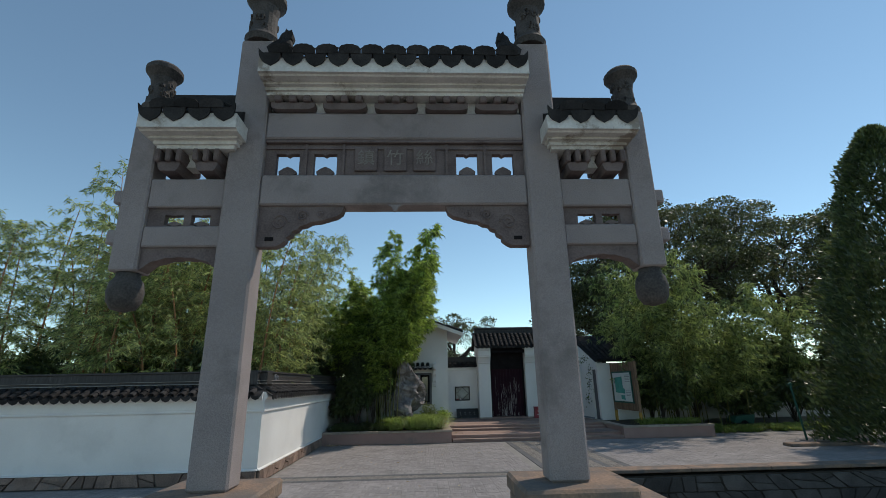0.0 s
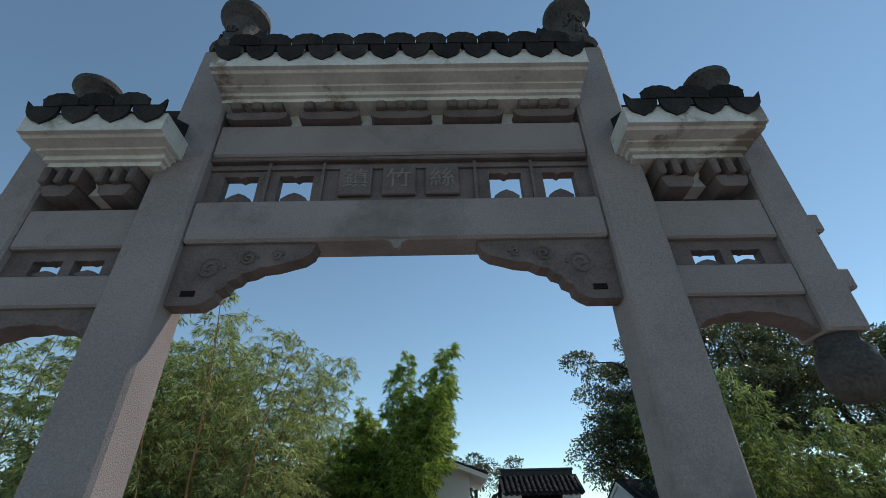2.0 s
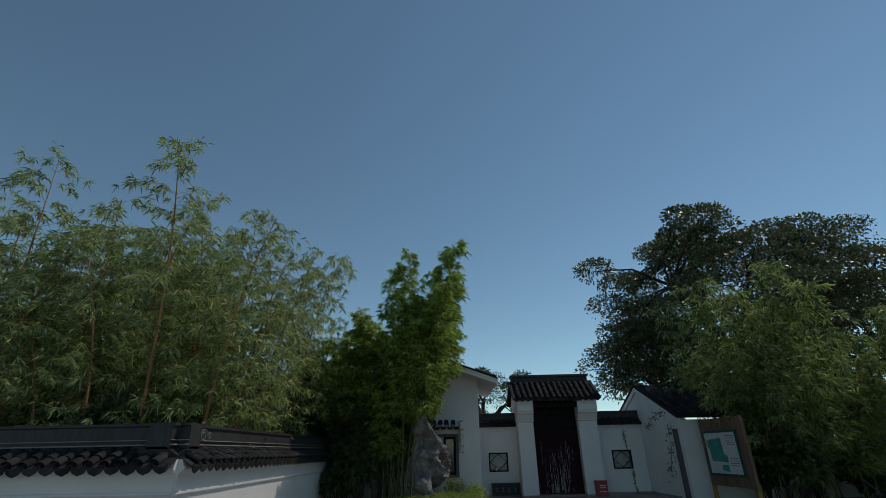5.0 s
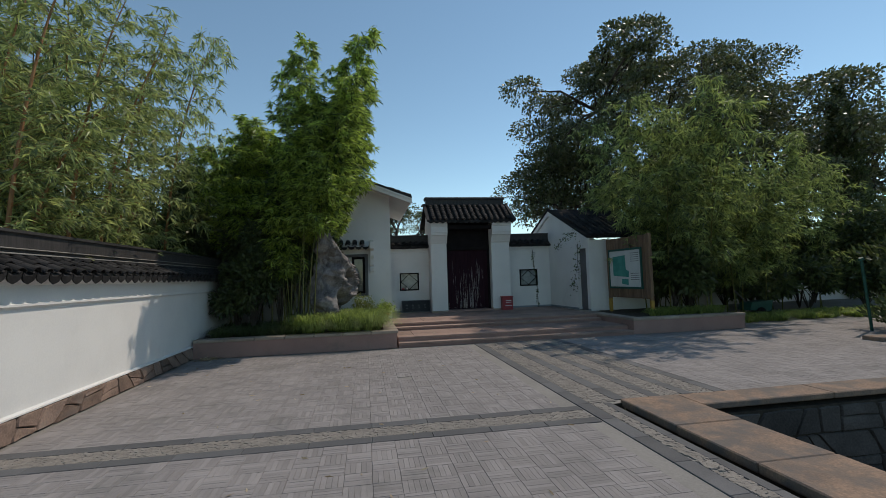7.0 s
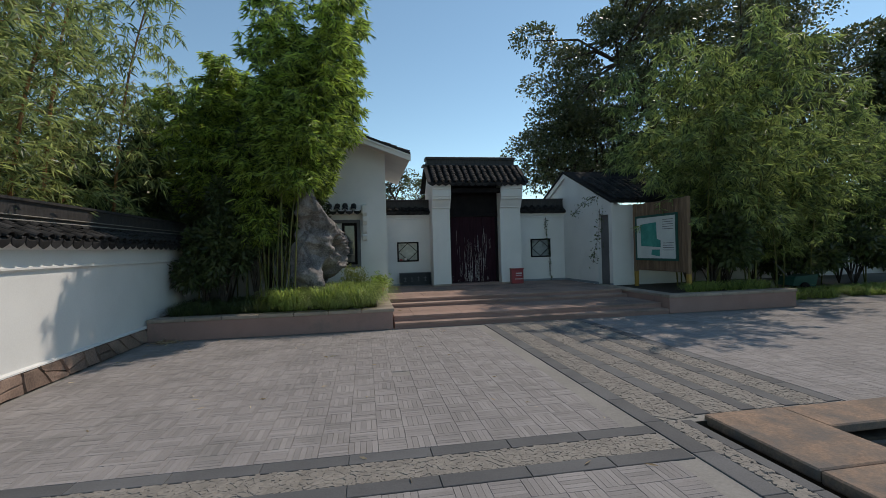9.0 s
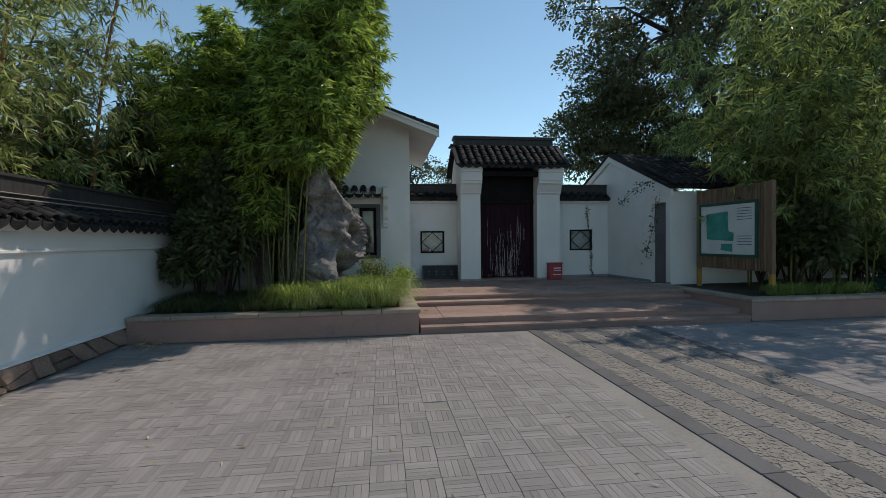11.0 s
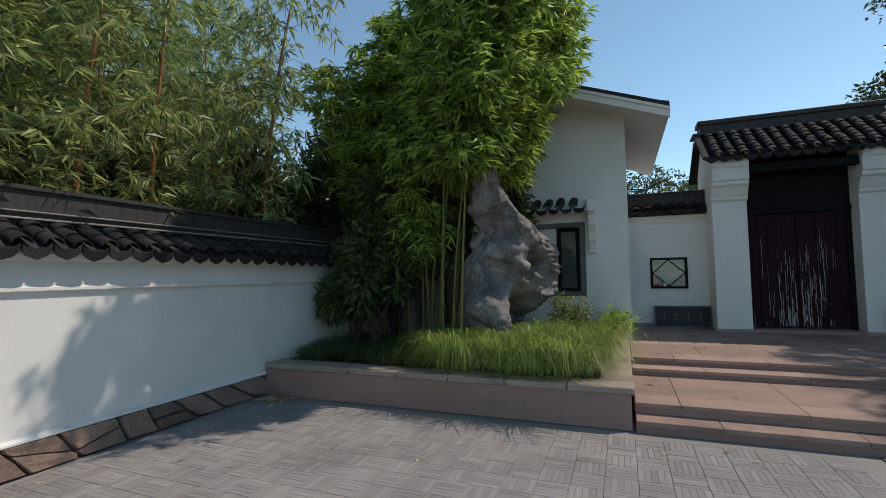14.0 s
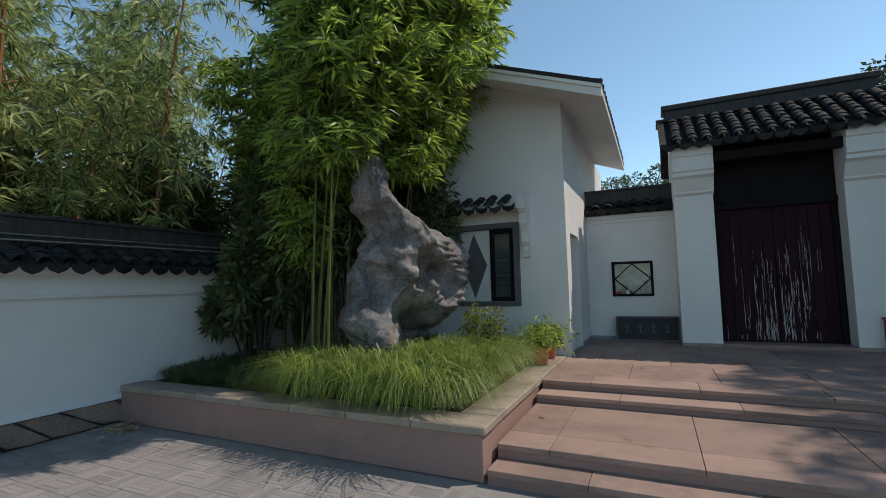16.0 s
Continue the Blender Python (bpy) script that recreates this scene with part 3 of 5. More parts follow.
for k in range(6):
    part("kerb_stone", Geo().box(4.185 + 1.9 * k, 6.08 + 1.9 * k, 11.2, 11.66, -0.05, 0.03, 0.012), ORANGE, kerb)
# Soil-dark bed: the shade on the kerb's west side put into colour.
part("kerb_bed", Geo().box(3.42, 4.19, 4.6, 11.6, -0.3, -0.06), SOIL, kerb)
drain = solid("drain_slot", Geo().box(3.2, 3.45, 7.95, 11.66, -0.26, -0.22).box(3.2, 3.245, 7.95, 11.66, -0.22, -0.012).box(3.245, 3.42, 11.62, 11.66, -0.22, -0.012).box(3.245, 3.42, 7.95, 8.0, -0.22, -0.012), SOIL, "narrow dark drain slot along the kerb", "drain", kind="structure")

# ---- west garden wall: two runs that meet at a corner ----
def wall_run(name, along, length, origin, tiles, seed, label):
    """A white wall whose face is local y = 0, running along local x, with a rubble foot, mouldings, tiles and ridge."""
    m = Matrix.Translation(origin) @ Matrix((Vector(along), Vector((-along[1], along[0], 0)), Vector((0, 0, 1)))).transposed().to_4x4()
    prof = [(0.0, 0.30), (-0.045, 0.28), (-0.045, 0.262), (0.6, 0.262), (0.6, 1.9), (-0.05, 1.9), (-0.09, 1.80), (-0.09, 1.775), (-0.075, 1.765), (-0.05, 1.73), (-0.03, 1.715), (-0.03, 1.515), (-0.045, 1.50), (-0.045, 1.475), (-0.012, 1.46), (0.0, 1.44)]
    w = solid(name, Geo().prism(prof[::-1], 0.0, length, "x").turn(m), WHITE, label, "wall", kind="structure")
    part("wall_foot", Geo().box(0, length, -0.012, 0.6, -0.05, 0.262).turn(m), PITSTONE, w)
    rubble(w, m @ Vector((0, -0.035, 0)), math.degrees(math.atan2(along[1], along[0])), length, 0.262, seed, RUBBLE, 0.42)
    part("tile_bed", Geo().prism([(-0.19, 1.80), (-0.19, 1.82), (0.22, 2.06), (0.6, 2.06), (0.6, 1.9), (-0.05, 1.898)], 0, length, "x").turn(m), TILE, w)
    ridge = part("ridge", Geo().prism([(0.17, 2.03), (0.17, 2.32), (0.14, 2.335), (0.14, 2.37), (0.52, 2.37), (0.52, 2.335), (0.49, 2.32), (0.49, 2.03)], 0, length, "x").turn(m), RIDGE, w, "dark plastered wall ridge")
    part("ridge_moulding", Geo().box(0, length, 0.12, 0.18, 2.075, 2.095, 0.006).box(0, length, 0.14, 0.18, 2.14, 2.155, 0.005).turn(m), MORTAR, w, "pale weathered moulding")
    o = m.to_3x3() @ Vector((0, -1, 0))
    n = int(length / tiles)
    tile_slope(w, m @ Vector((0, -0.20, 1.835)), along, o, n, length / n, 3, 0.15, 0.5, drip=0.095, jitter=0.016)
    return w


wall_run("wall_west", (0, 1, 0), 13.0, (-3.65, 10.95, 0), 0.215, 3, "white garden wall with rubble foot and dark tile coping")
wall_run("wall_front", (1, 0, 0), 10.35, (-14.0, 10.95, 0), 0.215, 4, "white garden wall facing the archway, dark tile coping")
# the corner scroll on the ridge's end
sc = Geo()
for k, (cx, r) in enumerate(((0.0, 0.09), (0.17, 0.05))):
    pts = [(-3.475, 11.15 + cx + (r * (1 - i / 26)) * math.cos(i * 0.55), 2.2 + (r * (1 - i / 26)) * math.sin(i * 0.55)) for i in range(20)]
    sc.tube(pts, [0.012] * 20, 5)
solid("ridge_ornament", sc, GREYPAINT, "carved cloud scroll on the wall ridge", "ornament", kind="structure")

# ---- planters, steps and platform ----
P_TOP, LAND = 0.40, 0.22
planter = solid("planter", Geo().box(-3.60, 0.93, 17.22, 20.78, 0, 0.352), PINK, "low pink granite planter with grey coping slabs", "planter", kind="structure")
x = -3.60
for k in range(7):
    part("coping_slab", Geo().box(x + 0.003, x + 0.647, 17.19, 17.52, 0.352, 0.42, 0.01), COPING, planter)
    x += 0.6525
y = 17.523
for k in range(5):
    part("coping_slab", Geo().box(0.62, 0.955, y, y + 0.647, 0.352, 0.42, 0.01), COPING, planter)
    y += 0.65
part("soil", Geo().box(-3.58, 0.6, 17.5, 20.76, 0.352, 0.40, 0.02), SOIL, planter)
east = solid("planter_east", Geo().box(7.12, 10.45, 17.22, 22.5, 0, 0.352), PINK, "low pink granite planter with coping, under shady trees", "planter", kind="structure")
for k in range(5):
    part("coping_slab", Geo().box(7.1 + 0.674 * k, 7.768 + 0.674 * k, 17.19, 17.5, 0.352, 0.42, 0.01), COPING, east)
    part("coping_slab", Geo().box(7.1, 7.4, 17.505 + 0.59 * k, 18.09 + 0.59 * k, 0.352, 0.42, 0.01), COPING, east)
part("soil", Geo().box(7.4, 10.43, 17.5, 22.4, 0.352, 0.40, 0.02), SOIL, east)

S1, S2, S3, S4 = 17.22, 17.48, 18.82, 19.12
stairs = solid("platform", Geo().box(0.96, 7.3, S4 + 0.05, 24.0, -0.02, P_TOP - 0.035).box(0.96, 7.1, S2 + 0.05, S4 + 0.05, -0.02, LAND - 0.035), PINK, "two flights of pink granite steps to the gate platform", "steps", kind="structure")
def slabs(y0, y1, top, thick, w, x0, x1, shift, nose=0.02):
    """A row of granite slabs."""
    k, xx = 0, x0 - shift * w
    while xx < x1:
        a, b = max(xx, x0), min(xx + w, x1)
        if b - a > 0.05:
            part("slab", Geo().box(a + 0.0025, b - 0.0025, y0, y1 - 0.003, top - thick, top + 0.001 * math.sin(k * 2.3), 0.003), STEP, stairs)
        xx += w
        k += 1
for yy, top, thick, sh in ((S1, 0.11, 0.045, 0.3), (S2, LAND, 0.045, 0.6), (S3, 0.31, 0.04, 0.2), (S4, P_TOP, 0.04, 0.5)):
    slabs(yy - 0.02, yy + 0.34, top, thick, 1.05, 0.965, 7.1, sh)
    part("riser", Geo().box(0.965, 7.1, yy, yy + 0.3, top - 0.12, top - thick - 0.001), PINK, stairs)
slabs(S2 + 0.34, S3 + 0.02, LAND, 0.03, 1.05, 0.965, 7.1, 0.6)
yy = S4 + 0.34
for k in range(4):
    slabs(yy, yy + 0.9, P_TOP, 0.03, 0.9, 0.965, 7.3, 0.5 * (k % 2))
    yy += 0.9

# ---- back wall with its two lattice windows ----
B = 23.05


def holed_wall(name, x0, x1, holes, y0, y1, z0, z1, label):
    """A wall along x pierced by (xa, xb, za, zb) holes, sorted along x."""
    g, x = Geo(), x0
    for xa, xb, za, zb in holes:
        g.box(x, xa, y0, y1, z0, z1).box(xa, xb, y0, y1, z0, za).box(xa, xb, y0, y1, zb, z1)
        x = xb
    g.box(x, x1, y0, y1, z0, z1)
    return solid(name, g, WHITE, label, "wall", kind="structure")


def lattice_window(k, x0, x1, z0, z1):
    """A square opening with a dark frame, a diamond of thin bars and a dim pane."""
    w = thing("window_%d" % k, ((x0 + x1) / 2, B, z0), "small window with black frame and diamond lattice", "window", kind="structure")
    t = 0.045
    part("frame", Geo().box(x0, x1, B - 0.025, B + 0.07, z1 - t, z1).box(x0, x1, B - 0.025, B + 0.07, z0, z0 + t).box(x0, x0 + t, B - 0.025, B + 0.07, z0 + t, z1 - t).box(x1 - t, x1, B - 0.025, B + 0.07, z0 + t, z1 - t), BLACKWOOD, w)
    cx, cz, a, b = (x0 + x1) / 2, (z0 + z1) / 2, (x1 - x0) / 2 - t, (z1 - z0) / 2 - t
    c = [(cx - a, cz), (cx, cz + b), (cx + a, cz), (cx, cz - b)]
    for i in range(4):
        (p, q), (r, s) = c[i], c[(i + 1) % 4]
        part("lattice_bar", Geo().tube([(p, B + 0.02, q), (r, B + 0.02, s)], [0.013, 0.013], 4), BLACKWOOD, w)
    pane = part("pane", Geo().box(x0 + 0.01, x1 - 0.01, B + 0.05, B + 0.056, z0 + 0.01, z1 - 0.01), WINDOWGLASS, w)
    return w


# Pane colour: pale grey with darker green-grey patches.
WINDOWGLASS = mat("mottled grey window pane", (0.22, 0.25, 0.25), (0.36, 0.39, 0.38), 5, 0.12, 0.02, 12, 0.3, spec=0.6, stain=(0.08, 0.1, 0.085))
wa = holed_wall("wall_north_a", 1.0, 2.56, [(1.46, 2.16, 1.2, 1.84)], B, B + 0.3, 0, 2.74, "white wall beside the gate with tile coping")
wb = holed_wall("wall_north_b", 5.47, 7.5, [(6.08, 6.79, 1.22, 1.85)], B, B + 0.3, 0, 2.74, "white wall beside the gate with tile coping")
for k, (w, x0, x1, n) in enumerate(((wa, 1.0, 2.56, 7), (wb, 5.47, 7.38, 8))):
    part("moulding", Geo().box(x0, x1, B - 0.04, B + 0.01, 2.66, 2.742, 0.01).box(x0, x1, B - 0.018, B + 0.01, 2.585, 2.66, 0.008), WHITE, w)
    part("tile_bed", Geo().prism([(B - 0.16, 2.8), (B - 0.16, 2.82), (B + 0.06, 2.98), (B + 0.4, 2.98), (B + 0.4, 2.745), (B - 0.03, 2.745)], x0, x1, "x"), TILE, w)
    part("ridge", Geo().box(x0, x1, B + 0.05, B + 0.3, 2.95, 3.2).box(x0, x1, B + 0.02, B + 0.33, 3.2, 3.25, 0.01), RIDGE, w)
    tile_slope(w, (x0, B - 0.17, 2.84), (1, 0, 0), (0, -1, 0), n, (x1 - x0) / n, 2, 0.14, 0.5, drip=0.1)
    part("skirting", Geo().box(x0, x1, B - 0.014, B + 0.01, 0.39, 0.46), BASEGREY, w)
lattice_window(1, 1.455, 2.165, 1.195, 1.845)
lattice_window(2, 6.075, 6.795, 1.215, 1.855)

# ---- gate ----
gate = thing("gate_house", (4.01, 22.6, P_TOP), "white-walled gate with dark tiled roof and maroon doors", "gate", kind="structure")
for x0, x1, s in ((2.55, 3.12, 1), (4.79, 5.48, -1)):
    part("gate_pillar", Geo().box(x0, x1, 22.35, 23.9, 0.3, 3.0).prism([(22.35, 3.0), (23.9, 3.0), (23.9, 3.6), (23.25, 4.25), (22.3, 3.62), (22.3, 3.3), (22.34, 3.12)], x0, x1, "x"), WHITE, gate)
    part("corbel", Geo().prism([(22.35, 2.86), (22.30, 2.9), (22.30, 2.93), (22.26, 3.0), (22.2, 3.12), (22.14, 3.16), (22.14, 3.22), (22.11, 3.24), (22.11, 3.46), (22.08, 3.48), (22.08, 3.66), (22.36, 3.66)], x0 - 0.012, x1 + 0.012, "x"), WHITE, gate, "stepped white corbel")
    part("pillar_foot", Geo().box(x0 - 0.01, x1 + 0.01, 22.31, 22.36, P_TOP, 0.455, 0.006), COPING, gate)
rz0, rz1 = 3.62, 4.30
part("roof_bed", Geo().prism([(22.0, rz0 - 0.02), (22.0, rz0 + 0.02), (22.95, rz1), (23.35, rz1), (24.3, rz0), (24.3, rz0 - 0.05), (23.3, rz1 - 0.08), (23.0, rz1 - 0.08)], 2.42, 5.62, "x"), TILE, gate)
part("verge_trim", Geo().prism([(21.98, rz0 + 0.0), (21.98, rz0 + 0.06), (22.93, rz1 + 0.07), (22.93, rz1)], 2.38, 2.48, "x").prism([(21.98, rz0 + 0.0), (21.98, rz0 + 0.06), (22.93, rz1 + 0.07), (22.93, rz1)], 5.56, 5.66, "x"), TILE, gate)
part("ridge", Geo().box(2.5, 5.52, 22.98, 23.3, rz1 - 0.05, 4.56).box(2.46, 5.56, 22.94, 23.34, 4.56, 4.66, 0.015).box(2.36, 5.66, 22.9, 23.38, rz1 + 0.05, rz1 + 0.1, 0.012), RIDGE, gate, "dark plastered roof ridge")
tile_slope(gate, (2.42, 21.99, rz0 + 0.05), (1, 0, 0), (0, -1, 0), 15, 3.2 / 15, 7, 0.155, 0.72, drip=0.1, jitter=0.018)
part("lintel", Geo().box(3.12, 4.79, 22.2, 22.34, 3.36, 3.52, 0.012).box(3.12, 4.79, 22.62, 22.74, 2.62, 2.72, 0.01), BLACKWOOD, gate, "dark wooden lintel")
part("transom_board", Geo().box(3.12, 4.79, 22.68, 22.74, 2.72, 3.75), BLACKWOOD, gate)
part("soffit_board", Geo().prism([(22.02, rz0 - 0.03), (22.02, rz0 - 0.06), (23.0, rz1 - 0.13), (23.0, rz1 - 0.1)], 3.12, 4.79, "x"), BLACKWOOD, gate)
part("threshold", Geo().box(3.1, 4.8, 22.3, 22.8, P_TOP - 0.02, 0.455, 0.012), PINK, gate)
for s, x0, x1 in ((0, 3.2, 3.953), (1, 3.957, 4.71)):
    leafd = thing("door_%d" % (s + 1), ((x0 + x1) / 2, 22.72, 0.46), "tall maroon wooden gate door with peeling paint", "door", kind="structure")
    for k in range(5):
        w = (x1 - x0) / 5
        part("plank", Geo().box(x0 + k * w + 0.002, x0 + (k + 1) * w - 0.002, 22.70 + 0.003 * (k % 2), 22.75, 0.47, 2.62, 0.004), MAROON, leafd)
    part("cross_bar", Geo().box(x0, x1, 22.75, 22.79, 0.7, 0.8).box(x0, x1, 22.75, 22.79, 2.1, 2.2), MAROON, leafd)
    rng = random.Random(40 + s)
    for k in range(115):
        px = rng.gauss(3.98, 0.25)
        if not (x0 + 0.03 < px < x1 - 0.03):
            continue
        z0 = 0.48 + (rng.uniform(0.1, 1.35) if rng.random() < 0.5 else abs(rng.gauss(0, 0.3)) * (rng.random() < 0.5))
        hgt = min(rng.uniform(0.05, 0.4) if rng.random() < 0.8 else rng.uniform(0.4, 0.9), 2.3 - z0)
        ww = rng.uniform(0.004, 0.013) * (1.6 if z0 < 0.7 else 1.0)
        n = 9
        mid = [px + rng.uniform(-0.6, 0.6) * ww for _ in range(n)]
        wid = [ww * rng.uniform(0.15, 1.0) * (0.3 if i in (0, n - 1) else 1) for i in range(n)]
        pts = [(m + w / 2, z0 + hgt * i / (n - 1)) for i, (m, w) in enumerate(zip(mid, wid))]
        pts += [(m - w / 2, z0 + hgt * i / (n - 1)) for i, (m, w) in list(enumerate(zip(mid, wid)))[::-1]]
        part("bare_patch", Geo().prism(pts[::-1], 22.6965, 22.703, "y"), BARE, leafd, "pale bare wood where paint has peeled")
    part("ring_pull", Geo().tube([((x1 - 0.09 if s == 0 else x0 + 0.09) + 0.04 * math.cos(a), 22.685, 1.42 + 0.04 * math.sin(a)) for a in np.linspace(0, 6.28, 12)], [0.006] * 12, 5), BLACKWOOD, leafd)
part("door_post", Geo().box(3.12, 3.2, 22.66, 22.8, 0.455, 2.62, 0.008).box(4.71, 4.79, 22.66, 22.8, 0.455, 2.62, 0.008), BLACKWOOD, gate)
part("hall_back", Geo().box(3.12, 4.79, 23.8, 23.9, 0.3, 3.7), BLACKWOOD, gate)

# ---- house with the gable, west of the gate ----
house = thing("house", (-2.2, 23.5, 0.3), "white rendered house with a low-pitched tiled roof", "house", kind="structure")
HX, HY = 1.02, 20.8
pitch_k = 0.37
gx1, rx = 1.68, -1.2
ez = 4.18


def roof_z(x):
    return ez + (gx1 - rx - abs(x - rx)) * pitch_k


for x0, x1, z0, z1 in ((-3.3, -0.72, 0.0, 0), (-0.72, 0.24, 0.0, 1.22), (-0.72, 0.24, 2.4, 0), (0.24, HX, 0.0, 0)):
    pts = [(x0, z0), (x1, z0)] + ([(x1, z1), (x0, z1)] if z1 else [(x1, roof_z(x1) - 0.14)] + ([(rx, roof_z(rx) - 0.14)] if x0 < rx < x1 else []) + [(x0, roof_z(x0) - 0.14)])
    part("wall", Geo().prism(pts, HY, HY + 0.3, "y"), WHITE, house)
zt = roof_z(HX) - 0.14
part("wall", Geo().box(HX - 0.3, HX, HY + 0.3, 21.15, 0, zt).box(HX - 0.3, HX, 21.15, 21.95, 2.26, zt).box(HX - 0.3, HX, 21.95, 26.5, 0, zt), WHITE, house)
part("wall", Geo().box(-3.3, -3.0, HY + 0.3, 26.5, 0, roof_z(-3.3) - 0.14).box(-3.0, HX - 0.3, 26.2, 26.5, 0, zt), WHITE, house)
part("side_door", Geo().box(HX - 0.2, HX - 0.15, 21.15, 21.95, 0.39, 2.26, 0.006), GREYPAINT, house, "grey recessed side door")
part("skirting", Geo().box(HX - 0.002, HX + 0.014, HY, 21.12, 0.39, 0.46).box(HX - 0.002, HX + 0.014, 21.98, B, 0.39, 0.46), BASEGREY, house)
for s in (1, -1):
    a, b = (rx, gx1) if s == 1 else (2 * rx - gx1, rx)
    za, zb = roof_z(a), roof_z(b)
    roof = part("roof", Geo().prism([(a, za - 0.05), (b, zb - 0.05), (b, zb + 0.03), (a, za + 0.03)], 20.16, 25.2, "y"), TILE, house, "dark tiled roof slope")
    part("soffit", Geo().prism([(a, za - 0.14), (b, zb - 0.14), (b, zb - 0.055), (a, za - 0.055)], 20.2, 25.15, "y"), WHITE, house)
    part("barge_board", Geo().prism([(a, za - 0.21), (b, zb - 0.21), (b, zb - 0.052), (a, za - 0.052)], 20.15, 20.2, "y").prism([(a, za - 0.1), (b, zb - 0.1), (b, zb - 0.051), (a, za - 0.051)], 20.12, 20.15, "y"), WHITE, house, "white barge board")
tile_slope(house, (gx1 - 0.02, 20.2, ez + 0.05), (0, 1, 0), (1, 0, 0), 23, 0.215, 4, 0.18, pitch_k, drip=0.07)
# its window with tiled hood
part("window_frame", Geo().box(-0.78, -0.70, HY - 0.03, HY + 0.08, 1.14, 2.46, 0.008).box(0.2, 0.30, HY - 0.03, HY + 0.08, 1.14, 2.46, 0.008).box(-0.7, 0.2, HY - 0.03, HY + 0.08, 2.37, 2.46, 0.008).box(-0.7, 0.2, HY - 0.03, HY + 0.08, 1.14, 1.22, 0.008), GREYPAINT, house, "grey window surround")
part("window_panel", Geo().box(-0.7, -0.2, HY + 0.05, HY + 0.09, 1.22, 2.37), WHITE, house)
part("window_panel_diamond", Geo().prism([(-0.67, 1.8), (-0.48, 1.26), (-0.26, 1.8), (-0.48, 2.32)], HY + 0.042, HY + 0.052, "y"), GREYPAINT, house, "grey painted diamond")
part("casement", Geo().box(-0.2, -0.13, HY + 0.02, HY + 0.09, 1.22, 2.37, 0.006).box(0.13, 0.2, HY + 0.02, HY + 0.09, 1.22, 2.37, 0.006).box(-0.13, 0.13, HY + 0.02, HY + 0.09, 2.3, 2.37, 0.006).box(-0.13, 0.13, HY + 0.02, HY + 0.09, 1.22, 1.29, 0.006), BLACKWOOD, house)
part("pane", Geo().box(-0.13, 0.13, HY + 0.06, HY + 0.066, 1.29, 2.3), GLASS, house)
for zz in (1.5, 1.62, 1.86):
    part("glazing_bar", Geo().box(-0.1, 0.1, HY + 0.045, HY + 0.06, zz, zz + 0.012), GREYPAINT, house)
part("hood_bed", Geo().prism([(20.5, 2.63), (20.5, 2.66), (20.8, 2.86), (20.8, 2.6)], -0.95, 0.36, "x"), WHITE, house)
tile_slope(house, (-0.95, 20.49, 2.69), (1, 0, 0), (0, -1, 0), 6, 0.215, 2, 0.16, 0.55, drip=0.09)
part("hood_bracket", Geo().prism([(20.8, 1.88), (20.72, 1.9), (20.70, 2.0), (20.74, 2.06), (20.68, 2.12), (20.66, 2.3), (20.58, 2.4), (20.56, 2.55), (20.46, 2.62), (20.46, 2.82), (20.8, 2.9)], 0.37, 0.48, "x"), WHITE, house, "white scrolled hood bracket")

# ---- small building east of the gate, set at a slant ----
ang = math.degrees(math.atan2(-2.95, 0.12))
em = Matrix.Translation((7.32, 23.05, 0)) @ pose(0, 0, 0, 0, 0, ang)
# local x runs along the gable wall towards the walker, local y away from it into the building
eb = thing("side_house", (7.6, 21.7, 0.3), "small white gabled house with dark roof and narrow door", "house", kind="structure")
L = 2.95
gz = lambda u: 4.08 - abs(u - 0.2) * 0.455
def wallpart(u0, u1, z0, z1=None):
    pts = [(u0, z0), (u1, z0)]
    pts += [(u1, z1), (u0, z1)] if z1 else [(u1, gz(u1) - 0.1)] + ([(0.2, gz(0.2) - 0.1)] if u0 < 0.2 < u1 else []) + [(u0, gz(u0) - 0.1)]
    part("wall", Geo().prism(pts, 0, 0.28, "y").turn(em), WHITE, eb)
wallpart(-1.6, 2.2, 0.0)
wallpart(2.2, 2.78, 2.47)
wallpart(2.78, L, 0.0)
part("wall", Geo().box(L - 0.28, L, 0.28, 2.6, 0, gz(L) - 0.1).turn(em), WHITE, eb)
part("door", Geo().box(2.2, 2.78, 0.1, 0.15, 0.3, 2.47, 0.006).turn(em), GREYPAINT, eb, "grey narrow door")
part("skirting", Geo().box(0.0, 2.18, -0.014, 0.01, 0.39, 0.46).box(2.8, L, -0.014, 0.01, 0.39, 0.46).turn(em), BASEGREY, eb)
for u0, u1 in ((0.2, L + 0.12), (-1.72, 0.2)):
    a, b = gz(u0), gz(u1)
    part("roof", Geo().prism([(u0, a - 0.0), (u1, b - 0.0), (u1, b + 0.07), (u0, a + 0.07)], -0.1, 2.8, "y").turn(em), TILE, eb)
    part("barge_board", Geo().prism([(u0, a - 0.17), (u1, b - 0.17), (u1, b - 0.002), (u0, a - 0.002)], -0.07, 0.0, "y").turn(em), WHITE, eb, "white barge board")
un = em.to_3x3() @ Vector((0, 1, 0))
uo = em.to_3x3() @ Vector((1, 0, 0))
tile_slope(eb, em @ Vector((L + 0.12, -0.1, gz(L + 0.12) + 0.09)), un, uo, 10, 0.21, 10, 0.2, 0.5, drip=0.06)

# ---- memorial archway ----
CX, FY = -0.245, 3.62
arch = thing("memorial_archway", (CX, 3.82, 0.46), "grey granite memorial archway with white plaster eaves and dark tiles", "archway")


def mirrored(x0, x1):
    return ((x0, x1), (2 * CX - x1, 2 * CX - x0))


